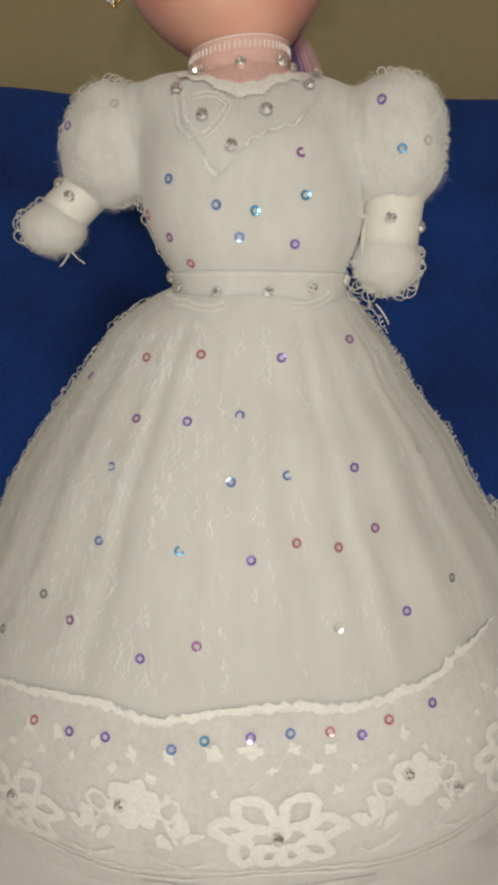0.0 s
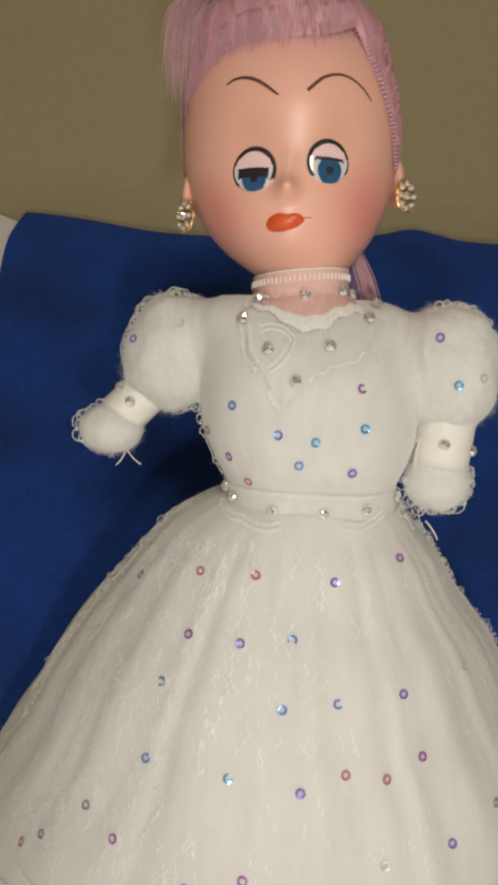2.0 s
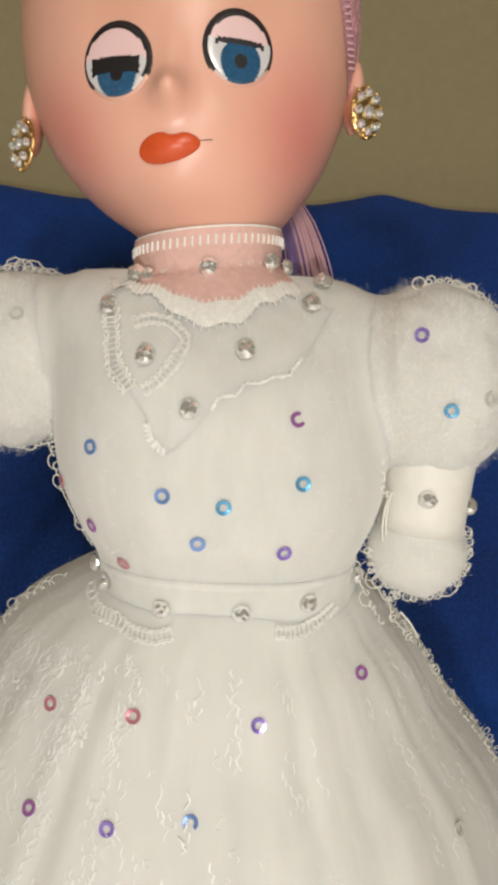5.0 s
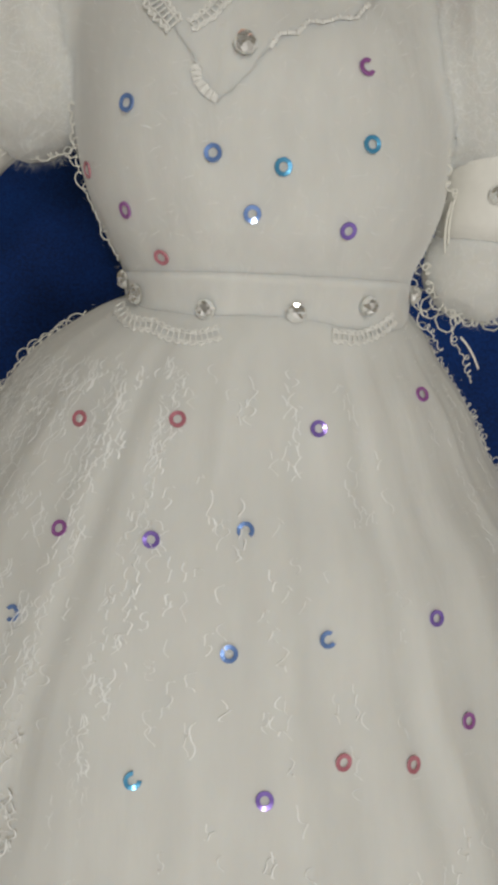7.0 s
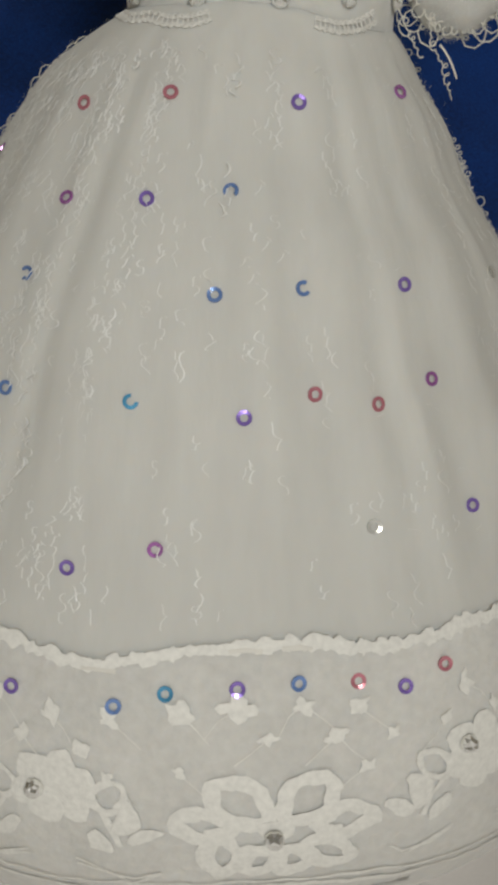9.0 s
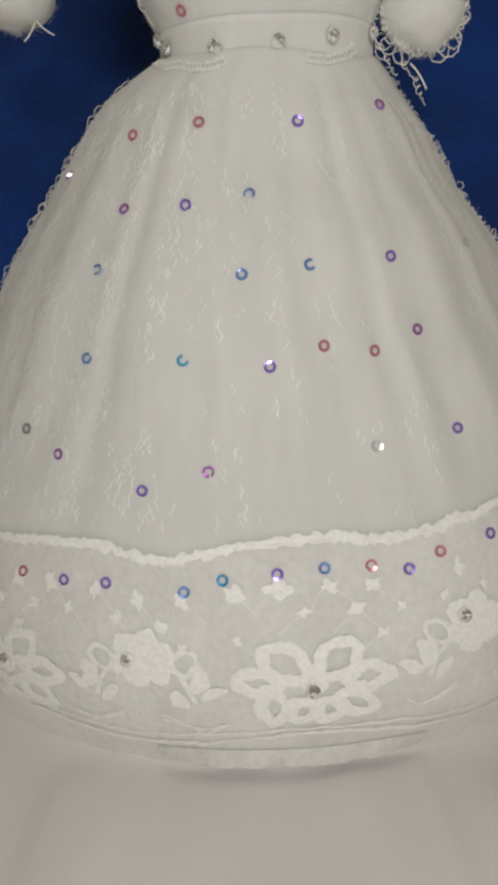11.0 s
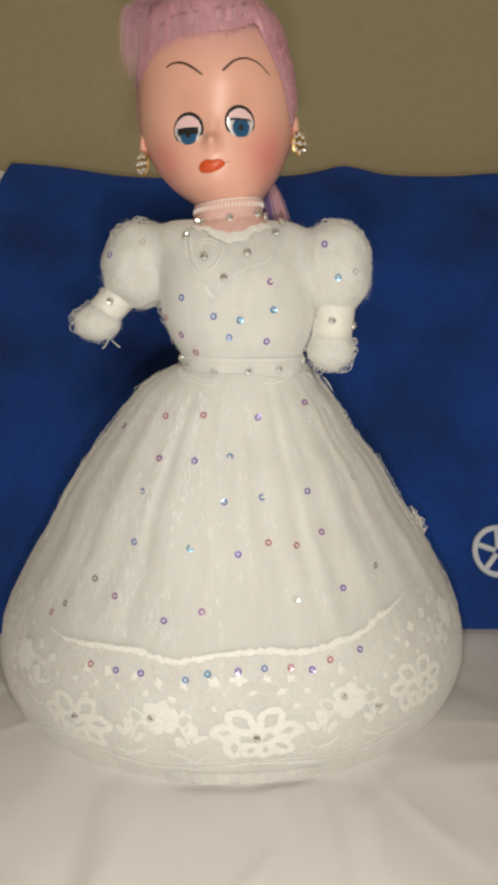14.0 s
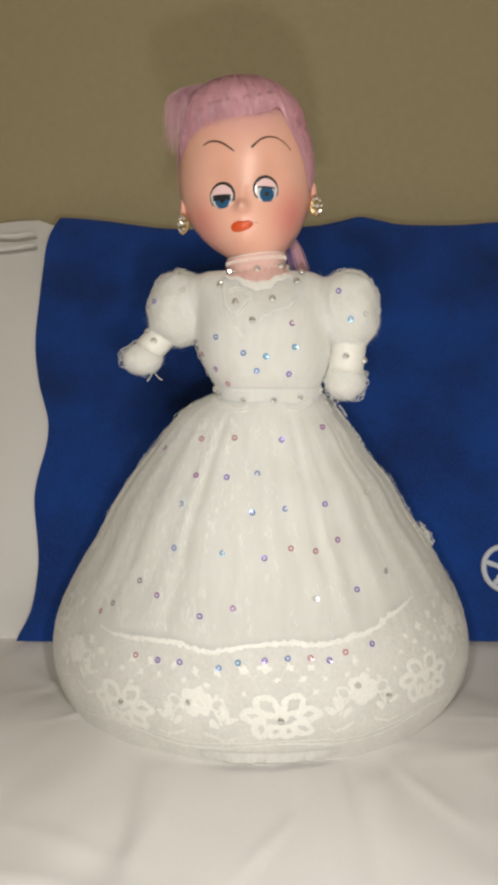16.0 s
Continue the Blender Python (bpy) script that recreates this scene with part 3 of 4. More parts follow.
def ribbon(s, place, pts, width, mat, lift=0.0007, closed=False):
    """A raised thread along points (p, q), which place(p, q, off) lays on the cloth."""
    n = len(pts)
    LAYER[0] += 1
    up = 0.00003 * (LAYER[0] % 9)
    rows = []
    for i, (p, q) in enumerate(pts):
        a = pts[(i - 1) % n] if closed or i else pts[0]
        b = pts[(i + 1) % n] if closed or i < n - 1 else pts[-1]
        dx, dz = b[0] - a[0], b[1] - a[1]
        d = math.hypot(dx, dz) or 1
        w = width(i / (n - 1)) if callable(width) else width
        ox, oz = -dz / d * w / 2, dx / d * w / 2
        rows.append((place(p + ox, q + oz, up), place(p + ox * 0.6, q + oz * 0.6, up + 0.05 * lift), place(p - ox * 0.6, q - oz * 0.6, up + 0.05 * lift), place(p - ox, q - oz, up)))
    m = n if closed else n - 1
    s.add([v for r in rows for v in r], [(4 * i + k, 4 * i + k + 1, 4 * ((i + 1) % n) + k + 1, 4 * ((i + 1) % n) + k) for i in range(m) for k in range(3)], mat)


def patch(s, place, rim, mat, lift=0.0008):
    """A raised filled shape with the rim given as points (p, q)."""
    n = len(rim)
    LAYER[0] += 1
    up = 0.00003 * (LAYER[0] % 9)
    cx, cz = sum(p for p, _ in rim) / n, sum(q for _, q in rim) / n
    v = [place(p, q, up) for p, q in rim] + [place(cx + 0.9 * (p - cx), cz + 0.9 * (q - cz), up + 0.1 * lift) for p, q in rim] + [place(cx, cz, up + 0.1 * lift)]
    f = [(k, (k + 1) % n, n + (k + 1) % n, n + k) for k in range(n)] + [(n + k, n + (k + 1) % n, 2 * n) for k in range(n)]
    s.add(v, f, mat)


def oval(cx, cz, rx, rz, turn=0.0, n=18, wave=0.0, lobes=0):
    out = []
    for k in range(n):
        t = 6.2832 * k / n
        r = 1 + wave * math.cos(lobes * t)
        x, z = rx * r * math.cos(t), rz * r * math.sin(t)
        out.append((cx + x * math.cos(turn) - z * math.sin(turn), cz + x * math.sin(turn) + z * math.cos(turn)))
    return out


def hem_place(a0, z0):
    def place(p, q, off):
        gx, gz = a0 * 0.15 + p, z0 + q
        p += 0.0013 * wob(gx, gz, 0, 130) + 0.0009 * wob(gx, gz, 5, 420)
        z = gz + 0.0011 * wob(gx, gz, 9, 130) + 0.0009 * wob(gx, gz, 14, 420)
        return skirt_at(a0 + p / 0.15, max(0.019, z), 0.00115 + off, False)
    return place


SEAM = [(-1.8, 0.156), (-1.3, 0.150), (-1.05, 0.131), (-0.90, 0.115), (-0.78, 0.1035), (-0.64, 0.1026), (-0.49, 0.1047), (-0.36, 0.1045), (-0.23, 0.1018), (-0.12, 0.105), (0.0, 0.1073), (0.12, 0.1075), (0.24, 0.1058), (0.36, 0.1076), (0.49, 0.1100), (0.56, 0.114), (0.71, 0.119), (0.85, 0.125), (1.05, 0.138), (1.3, 0.152), (1.8, 0.156)]


def build_hem():
    band = Shape()
    band.grid(lambda u, v: skirt_at(-1.75 + 3.5 * u, 0.0205 + (smooth_table(SEAM, -1.75 + 3.5 * u)[0] - 0.0205) * v, 0.0009 - 0.0026 * v ** 3 * step(abs(-1.75 + 3.5 * u) - 0.80, 0.04) + 0.0003 * wob(u * 90, v * 3, 0, 1), False), 360, 40, M_net)
    lace = part("hem_lace", band, dress, "wide white floral lace border")
    top = Shape()
    pts = [(-0.80 + 1.60 * k / 400) * 0.15 for k in range(401)]
    ribbon(top, hem_place(0, 0), [(p, smooth_table(SEAM, p / 0.15)[0] + 0.0004 * wob(p, 0, 0, 300)) for p in pts], lambda k: min(1.0, 0.15 + 7 * k, 0.15 + 7 * (1 - k)) * (0.0027 + 0.0016 * wob(k, 0, 0, 60) + 0.0014 * wob(k, 7, 0, 190)), M_lace, 0.0010)
    for a, z in ((-0.21, 0.1005), (0.01, 0.1062), (0.09, 0.1066)):
        ribbon(top, hem_place(a, z), [(-0.004, 0.0), (0.0, 0.0002), (0.004, 0.0)], 0.0009, M_satin, 0.002)
    part("edging", top, lace, "creamy ragged edging band", False)
    stars = Shape()
    web = Shape()
    for row, z in enumerate((0.0935, 0.0865, 0.0795)):
        for k in range(-14, 16):
            a = (k + 0.5 * (row % 2)) * 0.0925 + 0.02 * wob(k, row, 0, 3.3)
            dz = smooth_table(SEAM, a)[0] - 0.106
            if (row == 2 and (k % 7) in (0, 3)) or rnd.random() < 0.25:
                continue
            pl = hem_place(a, z + dz * 0.8)
            size = (0.0030 if row == 0 else 0.0020) * rnd.uniform(0.75, 1.2)
            patch(stars, pl, [(p * (1 + 0.2 * wob(p, q, k, 900)), q) for p, q in oval(0, 0, size, size * 0.75, 0.4 * k, 16, 0.28, 4)], M_lace)
            for sx in (-1, 1):
                if rnd.random() < 0.35:
                    continue
                ribbon(web, pl, [(0, 0), (0.0035 * sx, -0.0032), (0.0069 * sx, -0.0068)], 0.00022, M_lace, 0.0004)
    tagged(part("dots", stars, lace, "small star-shaped lace dots", False), kind="stuff")
    tagged(part("web", web, lace, "thin lace web", False), kind="stuff")
    for k in range(-4, 5):
        a = 0.062 + k * 0.325
        drop = (smooth_table(SEAM, a)[0] - 0.106) * 0.8
        s = Shape()
        if k % 2 == 0:
            pl = hem_place(a, 0.0635 + drop)
            patch(s, pl, oval(0, 0, 0.0036, 0.0034), M_lace, 0.0009)
            for ang, dist, rx, rz in ((0.95, 0.0112, 0.0062, 0.0048), (2.35, 0.0118, 0.0066, 0.0046), (0.08, 0.0150, 0.0060, 0.0034), (3.05, 0.0155, 0.0058, 0.0034), (-0.62, 0.0145, 0.0060, 0.0032), (-2.55, 0.0145, 0.0060, 0.0032), (-1.25, 0.0110, 0.0036, 0.0034), (-1.95, 0.0110, 0.0036, 0.0034)):
                c = (dist * math.cos(ang), dist * 0.85 * math.sin(ang))
                ribbon(s, pl, oval(c[0], c[1], rx * (0.92 + 0.16 * rnd.random()), rz, ang * 0.8 if abs(ang) < 1.2 else (ang - 3.14) * 0.8, 24, 0.07, 4), 0.0036, M_lace, 0.0009, True)
        else:
            pl = hem_place(a, 0.0755 + drop)
            for j in range(6):
                ang = j * 1.047 + 0.3
                patch(s, pl, oval(0.0060 * math.cos(ang), 0.0056 * math.sin(ang), 0.0043, 0.0040, ang, 14), M_lace)
            patch(s, pl, oval(0, 0, 0.0034, 0.0034), M_lace, 0.001)
            # Leaves and stems beside the flower.
            for sx in (-1, 1):
                ribbon(s, pl, [(0.008 * sx, -0.002), (0.0105 * sx, -0.004), (0.013 * sx, -0.008), (0.015 * sx, -0.0135)], 0.0012, M_lace)
                ribbon(s, pl, oval(0.0125 * sx, -0.0005, 0.0042, 0.0032, 0.7 * sx), 0.0017, M_lace, 0.0008, True)
                patch(s, pl, oval(0.0165 * sx, -0.0062, 0.0030, 0.0048, -0.3 * sx, 14, 0.15, 3), M_lace)
                patch(s, pl, oval(0.0108 * sx, -0.0125, 0.0020, 0.0040, 0.8 * sx, 12), M_lace)
                patch(s, pl, oval(0.0205 * sx, -0.0098, 0.0042, 0.0018, 0.5 * sx, 12), M_lace)
                for q in (0.0, 0.0016):
                    ribbon(s, pl, [(0.006 * sx, -0.020 + q), (0.012 * sx, -0.0225 + 0.4 * q), (0.018 * sx, -0.0235 - q), (0.0235 * sx, -0.0215)], 0.0008, M_lace)
        part("flower", s, lace, "open lace flower with ringed petals" if k % 2 == 0 else "solid six-petalled lace flower with leaves", False)
    for z, amp, w in ((0.0445, 0.0026, 0.0013), (0.0475, 0.0016, 0.0008)):
        wave = Shape()
        ribbon(wave, hem_place(0, z), [(0.15 * t, amp * math.sin(t * 9.67 + 1.0) + 0.0006 * wob(t, z * 50, 0, 9) + 0.03 * max(0.0, t) ** 2 * 0.3) for t in [-1.5 + 3.0 * k / 200 for k in range(201)]], w, M_lace)
        part("corded_line", wave, lace, "wavy corded line of lace", False)
    frill = Shape()

    def fr(u, v):
        a = -0.25 + 0.55 * u
        p = skirt_at(a, 0.0400 - 0.0052 * v, 0.0012, False)
        ends = min(1.0, 5 * u, 5 * (1 - u))
        reach = v * ends * (0.0022 + 0.0014 * abs(math.sin(a * 19)) ** 0.6 + 0.0010 * wob(a, 0, 0, 30))
        p += Vector((math.sin(a), -math.cos(a), 0)) * reach
        p.z = max(p.z, sheet_z(p.x, p.y) + 0.0008) + 0.0007 * v * wob(a * 6, v, 0, 4)
        return p
    frill.grid(fr, 120, 8, M_frill)
    frill.grid(lambda u, v: fr(u, v) - Vector((0, 0, 0.0005)), 120, 8, M_frill)
    part("frill", frill, lace, "scalloped lace frill lying on the sheet")


build_hem()


def braid(s, place, pts, width, mat, step=0.0009):
    """A flat cord with a ladder of small cross stitches."""
    dense = []
    for (ax, az), (bx, bz) in zip(pts, pts[1:]):
        n = max(2, int(math.hypot(bx - ax, bz - az) / step))
        dense += [(ax + (bx - ax) * k / n, az + (bz - az) * k / n) for k in range(n)]
    dense.append(pts[-1])
    ribbon(s, place, dense, width, mat, 0.0009)
    for i in range(1, len(dense) - 1):
        (ax, az), (bx, bz), (px, pz) = dense[i - 1], dense[i + 1], dense[i]
        d = math.hypot(bx - ax, bz - az) or 1
        ox, oz = -(bz - az) / d * width * 0.55, (bx - ax) / d * width * 0.55
        s.tube([place(px - ox * 0.9, pz - oz * 0.9, 0.0001), place(px, pz, 0.00045), place(px + ox * 0.9, pz + oz * 0.9, 0.0001)], 0.00024, mat, 4)


def ladder(s, place, pts, width, mat):
    """Open braid: two cords with a row of round eyelets between them and picots outside."""
    dense = []
    for (ax, az), (bx, bz) in zip(pts, pts[1:]):
        n = max(2, int(math.hypot(bx - ax, bz - az) / 0.0004))
        dense += [(ax + (bx - ax) * k / n, az + (bz - az) * k / n) for k in range(n)]
    for _ in range(6):
        dense = [dense[0]] + [((a[0] + b[0] + c[0]) / 3, (a[1] + b[1] + c[1]) / 3) for a, b, c in zip(dense, dense[1:], dense[2:])] + [dense[-1]]
    lanes = {q: [] for q in (-0.5, -0.3, 0.3, 0.5)}
    for i, (p, q) in enumerate(dense):
        a, b = dense[max(i - 1, 0)], dense[min(i + 1, len(dense) - 1)]
        d = math.hypot(b[0] - a[0], b[1] - a[1]) or 1
        nx, nz = -(b[1] - a[1]) / d, (b[0] - a[0]) / d
        for lane in lanes:
            w = width * (lane + (0.09 * math.sin(i * 1.6) if abs(lane) == 0.5 else 0.0))
            lanes[lane].append(place(p + nx * w, q + nz * w, 0.0005))
    for lane, run in lanes.items():
        s.tube(run, 0.00030 if abs(lane) == 0.5 else 0.00022, mat, 5)
    for i in range(0, len(dense), 3):
        s.tube([lanes[-0.5][i], lanes[-0.3][i], (lanes[-0.3][i] + lanes[0.3][i]) / 2, lanes[0.3][i], lanes[0.5][i]], 0.00020, mat, 4)


NECK = (-0.003, 0.2575, 0.0188)


def neck_place(a, z, off):
    r = NECK[2] + off + 0.55 * max(0.0, 0.3298 - z)
    return Vector((NECK[0] + r * math.sin(a), NECK[1] - r * math.cos(a), z + 0.0022 * math.sin(a)))


def build_collar():
    s = Shape()
    s.grid(lambda u, v: neck_place(6.2832 * u, 0.3285 + 0.0100 * v, 0.0004 + 0.0003 * wob(u * 60, v * 9, 0, 1)), 90, 12, M_pink_lace, True)
    s.grid(lambda u, v: neck_place(6.2832 * u, 0.3285 + 0.0100 * v, -0.0006), 60, 2, M_pink_lace, True)
    collar = part("collar", s, dress, "high pink-white see-through lace collar")
    t = Shape()
    pl = lambda p, q, off: neck_place(p / 0.0188, q, off)
    ring = [(0.0188 * (-3.14 + 6.28 * k / 120), 0.3378) for k in range(121)]
    ribbon(t, pl, ring, 0.0024, M_lace, 0.0012)
    for k in range(64):
        a = 0.0188 * (-3.1 + 6.2 * k / 64)
        t.tube([pl(a, 0.3368, 0.0006), pl(a, 0.3345, 0.0006)], 0.00032, M_lace, 4)
    for k in range(-22, 23):
        c = 0.0024 * k
        for sx in (-1, 1):
            ribbon(t, pl, [(c, 0.3335), (c + 0.0022 * sx, 0.3305), (c + 0.0006 * sx, 0.3275)], 0.00032, M_lace, 0.0006)
    for k in range(-7, 8):
        patch(t, pl, oval(0.007 * k, 0.3302, 0.0016, 0.0013, 0, 12, 0.2, 4), M_lace, 0.0008)
    tagged(part("braid", t, collar, "white braided edge with eyelets", False), kind="stuff")
    def hem_of(a):
        dip = 0.0050 * max(0.0, math.cos(a)) ** 0.5 + 0.0062 / (1 + ((a - 0.06) / 0.42) ** 4) + 0.0006 * math.cos(17 * a)
        x, z = NECK[0] + 0.0235 * math.sin(a), 0.3272 - dip
        p = proj("bodice", x, z, 0.0009)[0]
        return p if math.cos(a) > 0.05 else p.lerp(neck_place(a, 0.3275, 0.001), 0.5)
    flare = Shape()
    flare.grid(lambda u, v: neck_place(-1.25 + 2.5 * u, 0.3290, 0.0004).lerp(hem_of(-1.25 + 2.5 * u), v) + Vector((0, -0.0006 * math.sin(3.14 * v), 0.0)), 60, 8, M_pink_lace)
    part("flared_edge", flare, collar)
    e = Shape()
    rim = [hem_of(-1.22 + 2.44 * k / 70) for k in range(71)]
    flat = lambda p, q, off: rim[max(0, min(70, round(p)))].lerp(neck_place(-1.22 + 2.44 * max(0, min(70, round(p))) / 70, 0.3290, 0.0004), q) + Vector((0, -0.0004 - off, 0.0003))
    e.grid(lambda u, v: flat(70 * u, -0.12 + 0.44 * v, 0.0003 * math.sin(3.14 * v)), 70, 4, M_lace)
    for k in range(0, 70, 2):
        e.tube([flat(k, -0.2, 0.0), flat(k, 0.1, 0.0004), flat(k, 0.38, 0.0001)], 0.00022, M_lace, 4)
    tagged(part("scalloped_edge", e, collar, "scalloped cream braid", False), kind="stuff")
    for a, z in ((0.02, 0.3292), (-0.75, 0.3285), (0.85, 0.3300), (1.25, 0.329)):
        p = neck_place(a, z, 0.0014)
        ob = new("rhinestone", GEM)
        ob.parent, ob.matrix_basis = dress, facing(p, Vector((math.sin(a), -math.cos(a), 0.1)).normalized(), a * 3)
        tagged(ob, "clear faceted rhinestone in a silver cup")
    # The lace yoke lies over the chest, its braid runs in scallops to a point.
    y = Shape()
    on = lambda p, q, off: proj("bodice", p + 0.0006 * wob(p, q, 0, 300), q + 0.0006 * wob(p, q, 6, 300), off + 0.0003)[0]
    outer = [(-0.0265, 0.3205), (-0.0243, 0.3165), (-0.0240, 0.3113), (-0.0229, 0.3051), (-0.0185, 0.2998), (-0.0160, 0.2955), (-0.0135, 0.2905), (-0.0108, 0.2863), (-0.0080, 0.2885), (-0.0045, 0.2925), (-0.0010, 0.2965), (0.0020, 0.2995),
             (0.0060, 0.3015), (0.0090, 0.3028), (0.0130, 0.3040), (0.0170, 0.3058), (0.0205, 0.3095), (0.0235, 0.3140), (0.0275, 0.3200)]

    def sheet(u, v):
        k = u * (len(outer) - 1)
        i = min(int(k), len(outer) - 2)
        f = k - i
        ox, oz = outer[i][0] * (1 - f) + outer[i + 1][0] * f, outer[i][1] * (1 - f) + outer[i + 1][1] * f
        ix, iz = -0.020 + 0.036 * u, 0.3245
        return on(ox + (ix - ox) * v, oz + (iz - oz) * v, 0.0001 + 0.0002 * wob(u * 30, v * 8, 0, 1.2))
    y.grid(sheet, 76, 14, M_padding)
    yoke = part("yoke", y, dress, "cream lace yoke ending in a point")
    b = Shape()
    ladder(b, on, outer[:5], 0.0034, M_lace)
    ladder(b, on, [(-0.0195, 0.3150), (-0.0150, 0.3160), (-0.0100, 0.3150), (-0.0070, 0.3113), (-0.0091, 0.3067), (-0.0130, 0.3020), (-0.0165, 0.3000)], 0.0024, M_lace)
    braid(b, on, [(-0.0010, 0.2965), (0.0010, 0.2993), (0.0040, 0.3000), (0.0065, 0.3022), (0.0095, 0.3024), (0.0125, 0.3042), (0.0165, 0.3048), (0.0195, 0.3085)], 0.0008, M_lace, 0.0014)
    braid(b, on, [(-0.0150, 0.2930), (-0.0142, 0.2900), (-0.0125, 0.2880), (-0.0108, 0.2868)], 0.0016, M_lace)
    tagged(part("braid", b, yoke, "looped cream braid", False), kind="stuff")
    # Braid under the belt's stones.
    def ow(p, q, off):
        hits = [TREES[w].ray_cast(Vector((p, 0.0, q)), Vector((0, 1, 0)))[0] for w in ("skirt", "waistband")]
        hits = [h for h in hits if h] or [proj("skirt", p, q)[0]]
        return min(hits, key=lambda h: h.y) + Vector((0, -off - 0.0001, 0))

    for run in ([(-0.0310, 0.2480), (-0.0295, 0.2455), (-0.027, 0.2440), (-0.0225, 0.2438), (-0.019, 0.2420), (-0.013, 0.2415), (-0.008, 0.2430)], [(0.016, 0.2430), (0.022, 0.2425), (0.028, 0.2445), (0.032, 0.2475)]):
        w = Shape()
        ladder(w, ow, run, 0.0026, M_lace)
        tagged(part("belt_braid", w, dress, "curved cream braid under the belt", False), kind="stuff")


build_collar()


# ---- yarn, threads and fuzz ----
def curly(s, path, loops, size, radius, mat, steps=9):
    """Yarn that runs along a path in small irregular loops."""
    path = [Vector(p) for p in path]
    pts, total = [], loops * steps
    ph = rnd.uniform(0, 6)
    for i in range(total + 1):
        k = i / total * (len(path) - 1)
        j = min(int(k), len(path) - 2)
        p = path[j].lerp(path[j + 1], k - j)
        d = (path[j + 1] - path[j]).normalized()
        out = d.cross(Vector((0, -1, 0))).normalized()
        t = 6.2832 * i / steps
        r = size * max(0.10, 0.60 + 2.4 * wob(i / steps, ph, 0, 0.9))
        t += 2.0 * wob(i / steps, ph, 5, 0.7)
        pts.append(p + out * r * math.cos(t) + d * r * 1.1 * math.sin(t) + Vector((0, -0.4 * r * math.sin(t * 0.5 + ph), 0)))
    s.tube(pts, radius, mat, 4)


def round_path(c, rx, rz, a0, a1, n, y):
    return [(c[0] + rx * math.cos(radians(a0 + (a1 - a0) * k / n)), y, c[1] + rz * math.sin(radians(a0 + (a1 - a0) * k / n))) for k in range(n + 1)]


